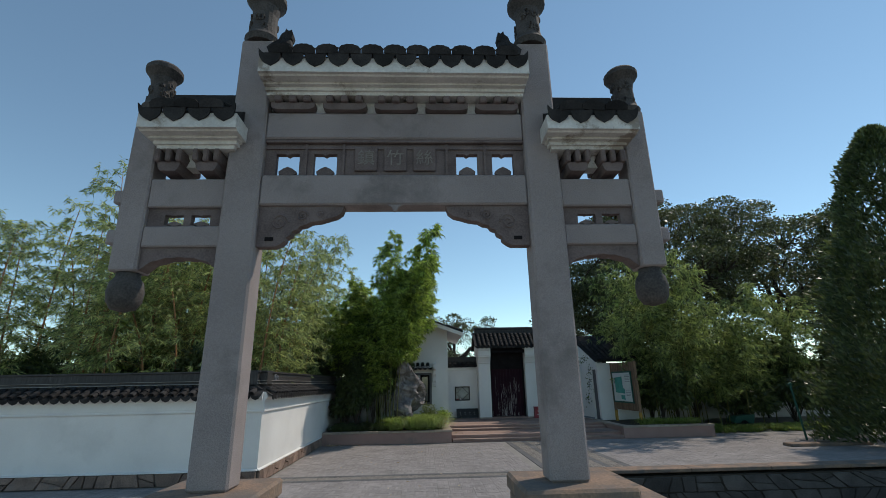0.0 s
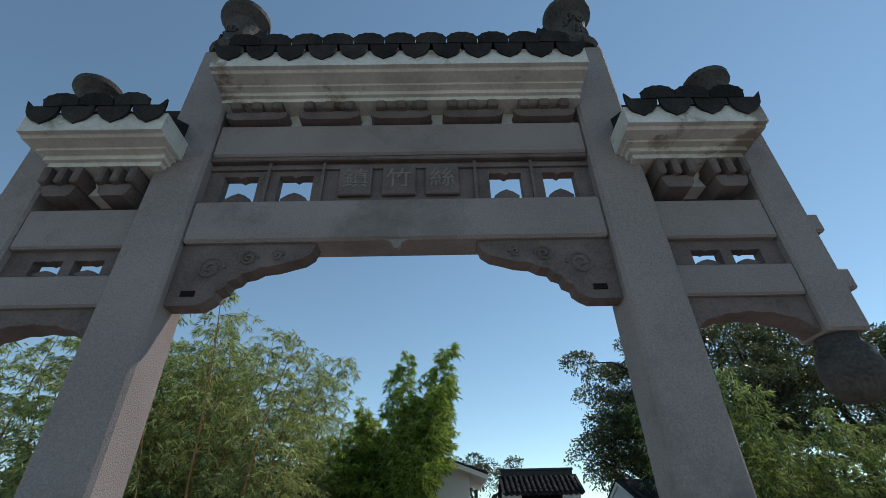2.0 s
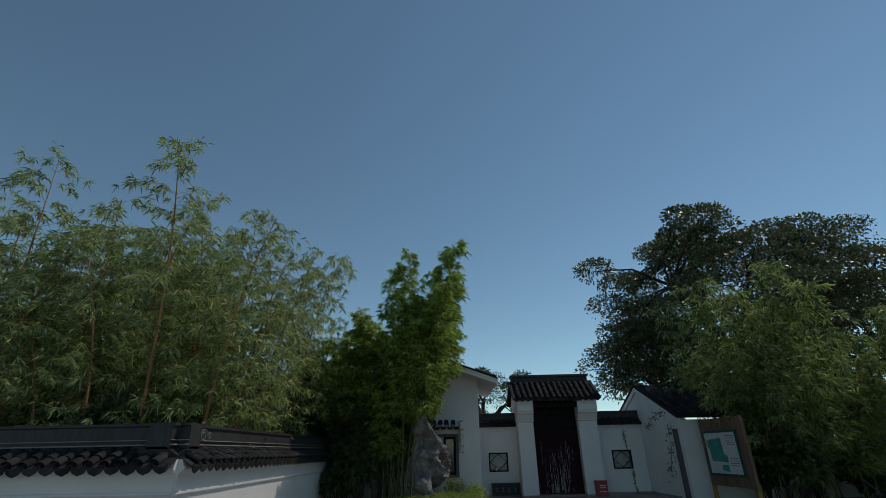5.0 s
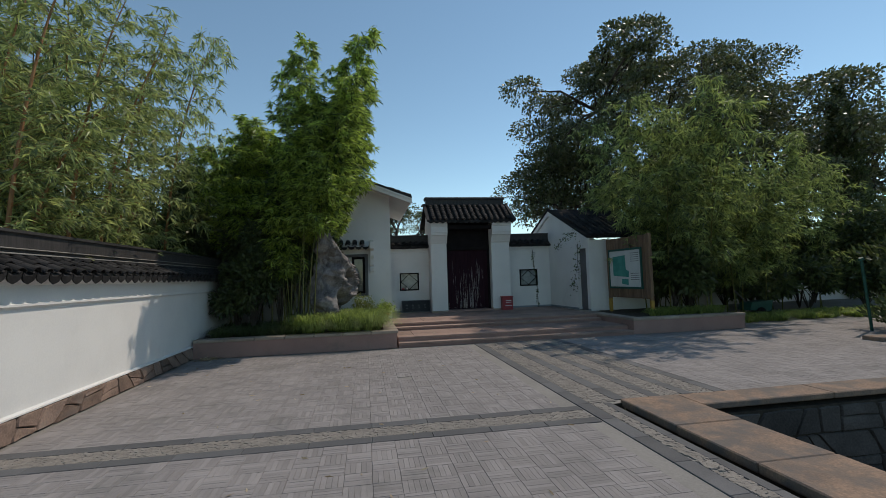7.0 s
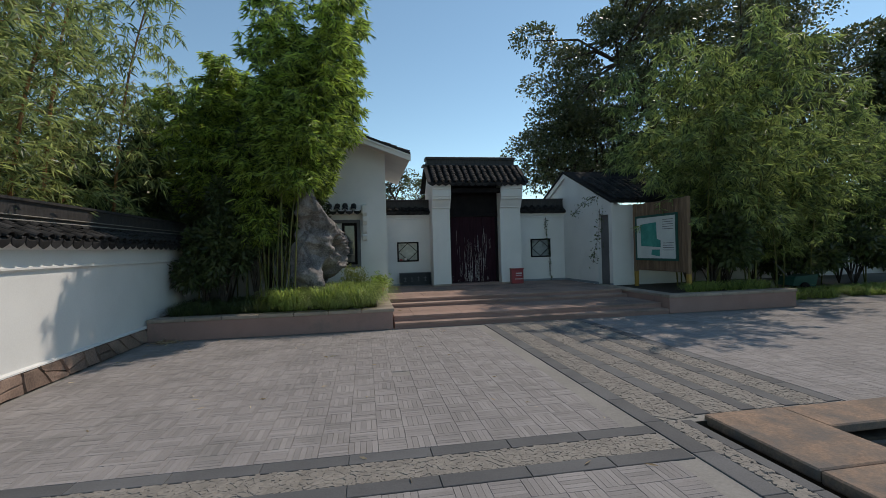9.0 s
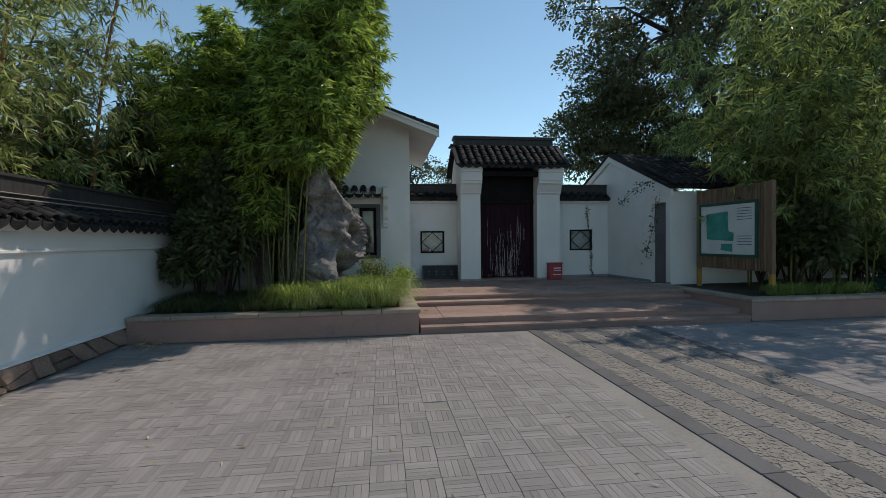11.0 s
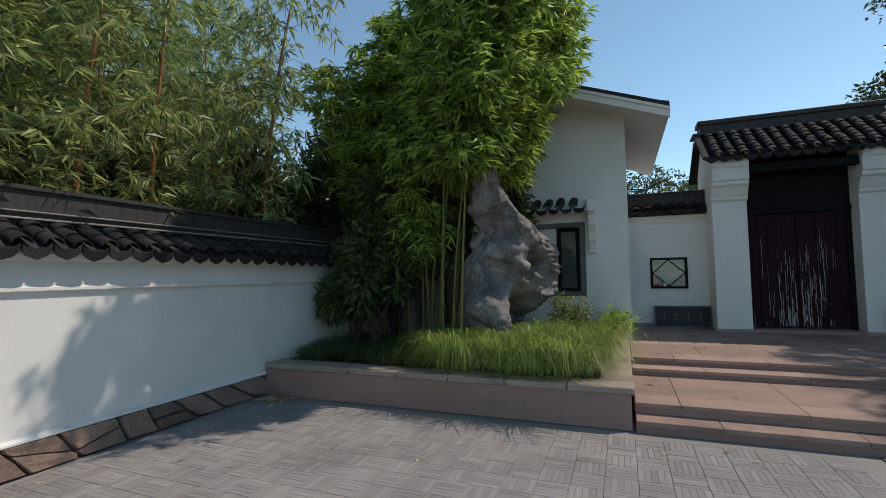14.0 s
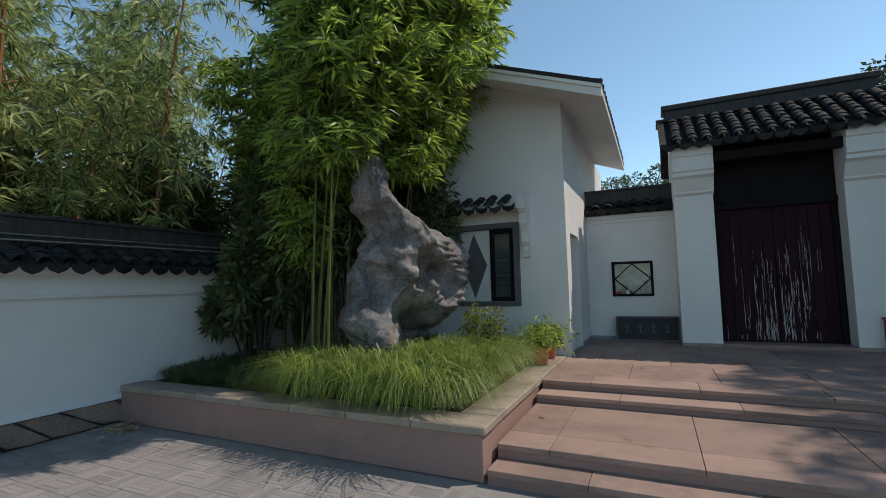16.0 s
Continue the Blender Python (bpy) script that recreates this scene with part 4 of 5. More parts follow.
def ribbed_cap(x, y, z, k):
    """A cloud-carved column head under a round lid."""
    g = Geo().lathe(x, y, [(0.13 * k, z), (0.145 * k, z + 0.05 * k), (0.12 * k, z + 0.09 * k), (0.105 * k, z + 0.16 * k), (0.1 * k, z + 0.3 * k), (0.115 * k, z + 0.38 * k), (0.15 * k, z + 0.43 * k), (0.165 * k, z + 0.45 * k), (0.165 * k, z + 0.49 * k), (0.14 * k, z + 0.52 * k), (0.05 * k, z + 0.54 * k)], 20)
    rng = random.Random(int(100 * x))
    for i in range(16):
        a, zz = rng.uniform(0, 6.28), z + rng.uniform(0.12, 0.34) * k
        c = [(x + 0.108 * k * math.cos(a + 0.22 * math.cos(t) * (1 - t / 12)), y + 0.108 * k * math.sin(a + 0.22 * math.cos(t) * (1 - t / 12)), zz + 0.035 * k * math.sin(t) * (1 - t / 12)) for t in np.linspace(0, 9, 12)]
        g.tube(c, [0.011 * k] * 12, 4)
    return g


for x0, x1 in mirrored(-1.70, -1.40):
    s = 1 if x0 < CX else -1
    pl0, pl1 = (x0 - 0.24, x1 + 0.22) if s == 1 else (x0 - 0.22, x1 + 0.24)
    part("plinth", Geo().box(pl0, pl1, 3.40, 4.12, 0.36, 1.16, 0.015).box(pl0 - 0.02, pl1 + 0.02, 3.38, 4.14, 1.16, 1.29, 0.02), ORANGE, arch, "orange sandstone plinth")
    part("post", Geo().box(x0, x1, FY, 3.858, 1.29, 5.15, 0.018), GRANITE, arch, "square granite post")
    part("post_head", ribbed_cap((x0 + x1) / 2, 3.73, 5.15, 1.15), DARKCARVED, arch, "carved cloud column head", smooth=False)
for x0, x1 in mirrored(-2.55, -2.33):
    s = 1 if x0 < CX else -1
    part("hanging_post", Geo().box(x0, x1, 3.65, 3.87, 2.92, 4.42, 0.014), GRANITE, arch, "hanging granite side post")
    part("post_head", ribbed_cap((x0 + x1) / 2, 3.76, 4.42, 0.95), DARKCARVED, arch, "carved cloud column head")
    part("drum_finial", Geo().lathe((x0 + x1) / 2, 3.76, [(0.02, 2.60), (0.09, 2.62), (0.125, 2.68), (0.135, 2.76), (0.12, 2.84), (0.09, 2.88), (0.09, 2.93)], 18), DARKCARVED, arch, "round carved drum finial", smooth=True)
    e = x0 - 0.09 if s == 1 else x1
    for zz in (3.16, 3.52):
        part("beam_end", Geo().box(e, e + 0.09, 3.69, 3.83, zz, zz + 0.12, 0.012), GRANITE, arch)

# beams of the middle bay
XL, XR = -1.40, 0.91
part("upper_beam", Geo().box(XL, XR, 3.645, 3.85, 4.115, 4.38, 0.014), GRANITE, arch, "upper granite beam")
part("lower_beam", Geo().box(XL, XR, 3.64, 3.835, 3.48, 3.76, 0.016), GRANITE, arch, "lower granite beam")
part("beam_ledge", Geo().box(XL, XR, 3.66, 3.835, 4.085, 4.115, 0.006), CARVED, arch)
part("keystone_drop", Geo().prism([(CX - 0.07, 3.48), (CX + 0.07, 3.48), (CX + 0.03, 3.46), (CX + 0.012, 3.425), (CX - 0.012, 3.425), (CX - 0.03, 3.46)], 3.645, 3.68, "y"), GRANITE, arch)


def openwork(x0, x1, holes, z0, z1, y0, y1, name="openwork_panel"):
    """A stone panel with openings, each with a little mushroom-shaped stone standing in it."""
    zt = max(h[3] for h in holes)
    p = part(name, Geo().box(x0, x1, y0, y1, zt, z1), CARVED, arch, "dark carved openwork panel")
    x = x0
    for xa, xb, za, zb in list(holes) + [(x1, x1, z0, zt)]:
        part("stile", Geo().box(x, xa, y0, y1, z0, zt), CARVED, p)
        if za > z0:
            part("sill", Geo().box(xa, xb, y0, y1, z0, za), CARVED, p)
        x = xb
    for xa, xb, za, zb in holes:
        c, w, h = (xa + xb) / 2, xb - xa, zb - za
        pts = [(c - 0.16 * w, za), (c + 0.16 * w, za), (c + 0.16 * w, za + 0.12 * h), (c + 0.36 * w, za + 0.16 * h), (c + 0.38 * w, za + 0.27 * h), (c + 0.2 * w, za + 0.4 * h), (c, za + 0.48 * h), (c - 0.2 * w, za + 0.4 * h), (c - 0.38 * w, za + 0.27 * h), (c - 0.36 * w, za + 0.16 * h), (c - 0.16 * w, za + 0.12 * h)]
        part("cloud_boss", Geo().prism(pts, y0 + 0.01, y1 - 0.01, "y"), CARVED, p)
        part("corner_fret", Geo().prism([(xa, za), (xa + 0.22 * w, za), (xa + 0.22 * w, za + 0.07 * h), (xa, za + 0.12 * h)], y0, y1, "y"), CARVED, p)
        part("corner_fret", Geo().prism([(xb, za), (xb - 0.22 * w, za), (xb - 0.22 * w, za + 0.07 * h), (xb, za + 0.12 * h)][::-1], y0, y1, "y"), CARVED, p)
        part("top_fret", Geo().prism([(c - 0.12 * w, zb), (c + 0.12 * w, zb), (c, zb - 0.07 * h)][::-1], y0, y1, "y"), CARVED, p)
    return p


openwork(XL, XR, [(-1.305, -1.10, 3.76, 3.99), (-0.975, -0.77, 3.76, 3.99), (0.295, 0.49, 3.76, 3.99), (0.62, 0.815, 3.76, 3.99)], 3.76, 4.085, 3.70, 3.76)
part("panel_frame", Geo().box(-0.72, -0.70, 3.68, 3.70, 3.77, 4.08).box(0.20, 0.22, 3.68, 3.70, 3.77, 4.08).box(-1.05, -1.03, 3.68, 3.70, 3.77, 4.08).box(0.545, 0.565, 3.68, 3.70, 3.77, 4.08).box(XL, XR, 3.685, 3.70, 4.03, 4.06), CARVED, arch)
for x0, ch in ((-0.61, "\u93ae"), (-0.35, "\u7af9"), (-0.09, "\u7d72")):
    tile = part("sign_tile", Geo().box(x0, x0 + 0.2, 3.672, 3.702, 3.815, 4.045, 0.006), CARVED, arch, "square stone sign tile with a carved character")
    cu = bpy.data.curves.new("character", "FONT")
    cu.body, cu.size, cu.extrude, cu.align_x, cu.align_y = ch, 0.16, 0.002, "CENTER", "CENTER"
    tmp = bpy.data.objects.new("character", cu)
    me = bpy.data.meshes.new_from_object(tmp)
    bpy.data.objects.remove(tmp)
    me.transform(pose(x0 + 0.1, 3.671, 3.93, 90, 0, 0))
    me.transform(Matrix.Translation(-BASE[arch]))
    me.materials.clear()
    me.materials.append(CHARACTER)
    c = new("character", me)
    c.parent = tile

# spandrel brackets under the lower beam
half = [(XL, 3.48), (-0.68, 3.48), (-0.70, 3.42), (-0.745, 3.385), (-0.80, 3.37), (-0.88, 3.345), (-0.96, 3.335), (-1.0, 3.31), (-1.05, 3.30), (-1.07, 3.27), (-1.11, 3.255), (-1.12, 3.22), (-1.16, 3.20), (-1.165, 3.17), (-1.20, 3.14), (-1.24, 3.12), (XL, 3.12)]
for s in (1, -1):
    pts = [(x, z) if s == 1 else (2 * CX - x, z) for x, z in half]
    b = part("spandrel_bracket", Geo().prism(pts if s == 1 else pts[::-1], 3.675, 3.77, "y"), CARVED, arch, "carved stone spandrel bracket")
    # Black strip on the face paints the shade inside a cut slot.
    part("fret_slot", Geo().box(*sorted((x if s == 1 else 2 * CX - x) for x in (-1.33, -1.26)), 3.668, 3.68, 3.17, 3.20), BLACKWOOD, b)
    for c0, r in (((-1.22, 3.33), 0.075), ((-1.03, 3.39), 0.05), ((-0.88, 3.405), 0.035)):
        ox = c0[0] if s == 1 else 2 * CX - c0[0]
        part("scroll", Geo().tube([(ox + s * r * (1 - t / 13) * math.cos(t), 3.673, c0[1] + r * (1 - t / 13) * math.sin(t)) for t in np.linspace(0, 11, 26)], [0.009] * 26, 5), CARVED, b)


def cornice(x0, x1, z, y_front, n_tiles, y_mid=3.75, fasc=0.14, ridge=0.38, step=0.02):
    """White plaster eaves on bracket blocks, with drip and fan tiles. z: the soffit's height at the posts."""
    f = y_front
    for s in (1, -1):
        yy = lambda y: y if s == 1 else 2 * y_mid - y
        prof = [(yy(f), z + 0.02), (yy(f), z + 0.02 + fasc), (yy(y_mid), z + 0.02 + fasc), (yy(y_mid), z + 0.008), (yy(f + 0.045), z + 0.008), (yy(f + 0.03), z + 0.02)]
        part("eave_fascia", Geo().prism(prof if s == -1 else prof[::-1], x0, x1, "x"), PLASTER_OLD, arch, "peeling white plaster eave")
        for inset, ya, za, zb in ((step * 0.4, 3.50, z - 0.01, z + 0.008), (step * 0.7, 3.545, z - 0.042, z - 0.01), (step, 3.57, z - 0.075, z - 0.042)):
            y0, y1 = sorted((yy(ya), yy(y_mid)))
            part("eave_moulding", Geo().box(x0 + inset, x1 - inset, y0, y1, za, zb), PLASTER_OLD, arch)
        top = z + 0.02 + fasc
        part("tile_bed", Geo().prism([(yy(f + 0.005), top), (yy(f + 0.005), top + 0.02), (yy(y_mid - 0.05), top + 0.22), (yy(y_mid), top + 0.22), (yy(y_mid), top)], x0 + 0.04, x1 - 0.04, "x"), TILE, arch)
        tile_slope(arch, (x0 if s == 1 else x1, yy(f - 0.02), z + 0.205), (s, 0, 0), (0, -s, 0), n_tiles, (x1 - x0) / n_tiles, 2, 0.15, 0.55, drip=0.115, fan=0.048, r=0.05)
    part("ridge", Geo().box(x0 + 0.06, x1 - 0.06, y_mid - 0.06, y_mid + 0.06, z + 0.3, z + ridge, 0.012), TILE, arch)


cornice(-1.42, 0.94, 4.585, 3.37, 12)
for x0, x1 in mirrored(-2.35, -1.55):
    cornice(x0, x1, 4.045, 3.38, 4, fasc=0.13, ridge=0.55, step=0.075)
# bracket blocks between beam and eave
def blocks(x0, x1, z0, z1, n, lift=0.02, web=0.0, half=0.35):
    w = (x1 - x0) / n
    for i in range(n):
        c = x0 + w * (i + 0.5)
        h = z1 - z0
        lo = z0 + lift * h
        a = half * w
        bowl = [(c - 0.7 * a, lo), (c + 0.7 * a, lo), (c + 0.9 * a, lo + 0.1 * h), (c + a, lo + 0.24 * h), (c + a, z0 + 0.55 * h), (c - a, z0 + 0.55 * h), (c - a, lo + 0.24 * h), (c - 0.9 * a, lo + 0.1 * h)]
        part("bracket_block", Geo().prism(bowl, 3.60, 3.90, "y"), CARVED, arch)
        for k in (-1, 0, 1):
            part("bracket_arm", Geo().box(c + k * 0.28 * w - 0.055 * w * 1.3, c + k * 0.28 * w + 0.055 * w * 1.3, 3.56, 3.94, z0 + 0.52 * h, z1, 0.01), CARVED, arch)
    for i in range(1, n):
        c = x0 + w * i
        zb = z0 + web * (z1 - z0)
        part("bracket_web", Geo().prism([(c - 0.055, zb), (c + 0.055, zb), (c + 0.03, (zb + z1) / 2), (c + 0.06, z1), (c - 0.06, z1), (c - 0.03, (zb + z1) / 2)], 3.69, 3.81, "y"), PLASTER_OLD, arch, "white plaster web")


blocks(XL, XR, 4.38, 4.512, 5, half=0.42)
part("back_web", Geo().box(XL, XR, 3.74, 3.77, 4.45, 4.512), PLASTER_OLD, arch)
# side bays
for x0, x1 in mirrored(-2.33, -1.70):
    part("side_upper_beam", Geo().box(x0, x1, 3.66, 3.86, 3.47, 3.73, 0.012), GRANITE, arch)
    part("side_lower_beam", Geo().box(x0, x1, 3.66, 3.86, 3.12, 3.30, 0.012), GRANITE, arch)
    w = x1 - x0
    openwork(x0, x1, [(x0 + 0.14, x0 + 0.30, 3.31, 3.41), (x1 - 0.27, x1 - 0.11, 3.31, 3.41)], 3.30, 3.47, 3.70, 3.76, "side_openwork_panel")
    blocks(x0, x1, 3.73, 3.972, 2, 0.2, 0.5, 0.29)
    pts = [(x0, 3.12), (x1, 3.12), (x1, 2.93)] + [(x1 - 0.03 - (w - 0.06) * i / 10, 2.95 + 0.085 * math.sin(math.pi * i / 10) ** 0.6 + 0.008 * (i % 2)) for i in range(11)] + [(x0, 2.93)]
    part("side_bracket", Geo().prism(pts[::-1], 3.69, 3.83, "y"), CARVED, arch, "arched carved side bracket")
# roof animals at the ridge ends
for x0, s in ((-1.30, 1), (0.81, -1)):
    g = Geo()
    body = [(-0.09, 0.0), (0.08, 0.0), (0.10, 0.05), (0.05, 0.10), (0.0, 0.13), (-0.02, 0.19), (-0.05, 0.215), (-0.06, 0.25), (-0.085, 0.225), (-0.11, 0.24), (-0.125, 0.19), (-0.115, 0.15), (-0.085, 0.13), (-0.09, 0.07)]
    g.prism([(x0 - s * p[0], 4.88 + p[1] * 1.0) for p in body], 3.455, 3.54, "y").lathe(x0 + s * 0.06, 3.497, [(0.05, 4.9), (0.065, 4.96), (0.05, 5.03), (0.02, 5.06)], 10)
    part("ridge_beast", g, TILE, arch, "small dark clay roof beast")

# ---- rock, plants and objects in the planter ----
def scholar_rock():
    """A leaning, hollowed rock: rings about a slanting plane, pushed in and out by noise."""
    prof = [(0.34, -0.04, 0.74), (0.65, -0.02, 0.84), (0.95, 0.0, 1.1), (1.3, 0.0, 1.46), (1.6, 0.02, 1.62), (1.85, 0.1, 1.64), (2.1, 0.2, 1.4), (2.3, 0.2, 0.96), (2.55, 0.12, 0.6), (2.85, 0.02, 0.44), (3.02, 0.0, 0.3), (3.14, 0.06, 0.2)]
    zs, ls, rs = (np.array(w) for w in zip(*prof))
    u, w = Vector((0.576, 0.818, 0)), Vector((0.818, -0.576, 0))
    foot = Vector((-1.0, 18.2, 0))
    n, seg = 150, 130
    dents = ((0.72, 1.05, 0.4, 0.5), (0.95, 0.8, 0.26, 0.3), (0.2, 0.75, 0.1, 0.16), (0.85, 1.72, 0.2, 0.24), (1.05, 1.62, 0.13, 0.2), (0.3, 2.2, 0.2, 0.18), (1.15, 1.5, 0.2, 0.2), (0.55, 0.5, 0.16, 0.12), (0.2, 1.6, 0.16, 0.14), (1.3, 2.0, 0.14, 0.1), (0.25, 2.7, 0.13, 0.1))
    vs = []
    for j in range(n):
        z = 0.34 + 2.80 * j / (n - 1)
        l, r = np.interp(z, zs, ls), np.interp(z, zs, rs)
        thick = 0.30 + 0.16 * math.sin(min(1, (z - 0.2) / 2.9) * math.pi) if z < 2.8 else 0.30 * (3.2 - z) / 0.4
        for i in range(seg):
            a = 6.2832 * i / seg
            s = (l + r) / 2 - (r - l) / 2 * math.cos(a)
            p = foot + u * s + w * thick * math.sin(a) + Vector((0, 0, z))
            ring = (u * -math.cos(a) + w * math.sin(a))
            k = noise.ridged_multi_fractal(p * 1.2 + Vector((3, 1, 7)), 1.0, 2.1, 5, 0.8, 2.0) - 1.0
            cell = noise.voronoi(Vector((p.x * 1.9, p.y * 1.9, p.z * 1.3)))[0]
            d = 0.10 * k + noise.noise(p * 2.1) * 0.16 + noise.noise(p * 6.0) * 0.065 + noise.noise(p * 14.0) * 0.022 + 0.3 * (min(cell[0], 0.75) - 0.42) - 0.05 * max(0.0, 0.12 - (cell[1] - cell[0])) / 0.12
            pit = 0.0
            if math.sin(a) > -0.2:
                for hs, hz, hr, hd in dents:
                    q = ((s - hs) ** 2 + ((z - hz) * 0.75) ** 2) ** 0.5 + 0.06 * noise.noise(p * 5)
                    if q < hr:
                        pit += hd * (1 - q / hr) ** 0.6
            rip = 0.024 * math.sin(z * 75 + 8 * noise.noise(p * 3)) if s > 0.95 and 0.8 < z < 2.05 else 0.0
            vs.append(p + ring * (d * min(1.0, (z - 0.1) * 2) + rip) - w * pit + Vector((0, 0, 0.05 * noise.noise(p * 4))))
    fs = [(j * seg + i, j * seg + (i + 1) % seg, (j + 1) * seg + (i + 1) % seg, (j + 1) * seg + i) for j in range(n - 1) for i in range(seg)]
    return Geo().add(vs, fs + [tuple(range(len(vs) - seg, len(vs)))])


solid("scholar_rock", scholar_rock(), ROCK, "tall grey eroded scholar rock standing in the planter", "rock", smooth=True)

v, q = blades([(-1.25, 0.5, 17.5, 18.2, 0.39, 52), (-0.6, 0.5, 18.2, 19.2, 0.39, 30), (0.1, 0.55, 19.2, 20.2, 0.39, 12)], 3, 0.98, 0.015, 150)
gr = tagged(new("lily_turf", np_mesh("lily_turf", v, q, GRASS)), "dense bright green lily-turf grass in the planter", "grass", kind="stuff")

# Turf again, in the dark leaf green: bamboo shade put into the colour.
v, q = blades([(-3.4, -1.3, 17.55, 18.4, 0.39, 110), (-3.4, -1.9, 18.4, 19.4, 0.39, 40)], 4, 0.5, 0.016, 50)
tagged(new("dark_turf", np_mesh("dark_turf", v, q, LEAF_DARK)), "lily-turf with the bamboo shade put into its dark green", "grass", kind="stuff")

BLAB = "leafy green clump bamboo growing in the planter"
SPIRES = ((8.3, 0.16, 0.38, 0.72), (6.4, 0.17, 0.5, 0.8), (4.2, 0.14, 0.44, 0.62), (8.0, 0.05, 0.42, 0.74))
kinds = [bamboo(100 + k, CULM, LEAF_BAMBOO, BLAB, "bamboo in the planter", height=h, lean=ln, first=fi, spread=sp, tufts=6, per_tuft=12, leaf=0.2, wide=0.038, radius=0.015, nodes=(21, 18, 14, 20)[k], whorl=4) for k, (h, ln, fi, sp) in enumerate(SPIRES)]
# foot x, foot y, kind, turn, top
spots = [(-0.92, 18.5, 0, 3, 8.55), (-1.62, 18.6, 3, 20, 8.2), (-3.3, 19.0, 1, 60, 6.1), (-1.7, 18.4, 2, 160, 3.9),
         (-1.06, 17.84, 0, -25, 6.8), (-1.32, 17.9, 3, 40, 6.5), (-1.0, 18.9, 0, -8, 6.9), (-1.05, 19.5, 0, 5, 7.4), (-1.3, 19.3, 3, 0, 6.7),
         (-1.5, 18.2, 0, 0, 6.6), (-1.0, 19.95, 1, 0, 6.3), (-1.45, 19.9, 3, 30, 6.4), (-1.7, 18.4, 1, 60, 5.6), (-1.85, 19.0, 0, 150, 6.4),
         (-2.2, 18.7, 1, 100, 5.4), (-2.3, 19.2, 3, 90, 5.6), (-2.7, 18.9, 1, 170, 5.3), (-2.6, 19.5, 3, 160, 5.7), 
         (-3.35, 19.6, 1, 130, 4.9), (-2.0, 19.8, 1, 60, 5.9), (-1.85, 18.5, 2, 120, 3.7), 
         (-1.22, 17.95, 1, 20, 5.4), (-0.95, 19.2, 1, -10, 5.4), (-1.4, 18.6, 0, -15, 6.3), (-1.2, 20.2, 1, 40, 6.4)]
for i, (x, y, k, turn, top) in enumerate(spots):
    m = pose(x, y, 0.36, 0, 0, turn)
    first = {0: 0, 1: 3, 2: 1, 3: 2}
    ob = kinds[first[i]] if i < 4 else copy_thing(kinds[k], m)
    ob.matrix_basis = m
    h, ln = SPIRES[k][:2]
    ob.scale = (1, 1, (top - 0.36) / (h * (1 - 0.12 * min(1, ln * 3))))

# Added dark bushes put the clump's inner shade into their leaf colour.
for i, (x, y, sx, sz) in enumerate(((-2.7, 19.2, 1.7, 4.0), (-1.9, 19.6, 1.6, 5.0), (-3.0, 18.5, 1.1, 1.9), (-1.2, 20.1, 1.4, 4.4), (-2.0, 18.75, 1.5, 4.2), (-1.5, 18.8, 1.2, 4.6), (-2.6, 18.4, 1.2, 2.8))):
    shrub("undergrowth", (x, y, 0.39), (sx, 1.0, sz), 450 + i, LEAF_DARK, "dark bush added for the shaded inside of the bamboo", 5000, 0.14, 0.05)

# grove behind the west wall
GLAB = "tall feathery bamboo with orange-brown culm behind the wall"
grove = [bamboo(200 + k, CULM_BROWN, LEAF_GROVE, GLAB, "bamboo grove", height=h, lean=ln, first=0.2, spread=1.25, tufts=6, per_tuft=8, leaf=0.19, wide=0.03, radius=0.04, nodes=22, whorl=3) for k, (h, ln) in enumerate(((8.4, 0.10), (7.4, 0.16), (6.2, 0.2), (8.8, 0.08)))]
rng = random.Random(9)
gspots = []
while len(gspots) < 64:
    x, y = rng.uniform(-13, -4.9), rng.uniform(12.2, 25.0)
    if (y < 17 or x < 0.3 - (y - 12.8)) and all((x - a) ** 2 + (y - b) ** 2 > 0.4 for a, b in gspots):
        gspots.append((x, y))
gspots += [(-8.9, 13.1), (-4.7, 18.2), (-4.65, 13.2), (-4.55, 14.3), (-4.7, 15.4), (-4.85, 16.4), (-5.2, 17.2), (-5.5, 26.4), (-5.2, 28.4), (-5.9, 29.8), (-6.4, 27.4), (-7.0, 29.5)]
for i, (x, y) in enumerate(gspots):
    m = pose(x, y, 0, 0, 0, rng.uniform(0, 360) if x < -5.6 else rng.uniform(-60, 60))
    if i < 4:
        grove[i].matrix_basis = m
    else:
        k = {64: 3, 65: 2}.get(i, rng.choice((0, 1, 1, 2, 3, 0)))
        ob = copy_thing(grove[k], m if i != 65 else pose(x, y, 0, 0, 0, 8))
        ob.scale = (1, 1, {64: 1.02, 65: 1.38}.get(i, min(1.12, 0.8 + 0.028 * (y - 10)) * rng.uniform(0.84, 1.04)))

# The last five are added: dark leaves for the grove's shaded foot.
for i, (x, y, sx, sz) in enumerate(((-5.0, 20.8, 1.6, 6.2), (-5.6, 18.6, 2.2, 4.4), (-5.4, 22.4, 2.4, 5.2), (-6.6, 17.2, 2.4, 4.0), (-4.9, 24.6, 2.0, 5.6), (-6.8, 20.4, 2.6, 5.0), (-7.4, 23.0, 3.0, 5.4), (-6.3, 13.6, 2.6, 3.4), (-8.6, 14.0, 3.0, 3.6), (-11.2, 13.6, 3.2, 3.6), (-6.2, 15.6, 2.4, 3.6), (-13.4, 14.2, 3.0, 3.8))):
    shrub("evergreen_shrub", (x, y, 0), (sx, 1.6, sz), 470 + i, LEAF_DARK, "tall dark shrub behind the white wall, some added as grove shade", 7500, 0.17, 0.06)

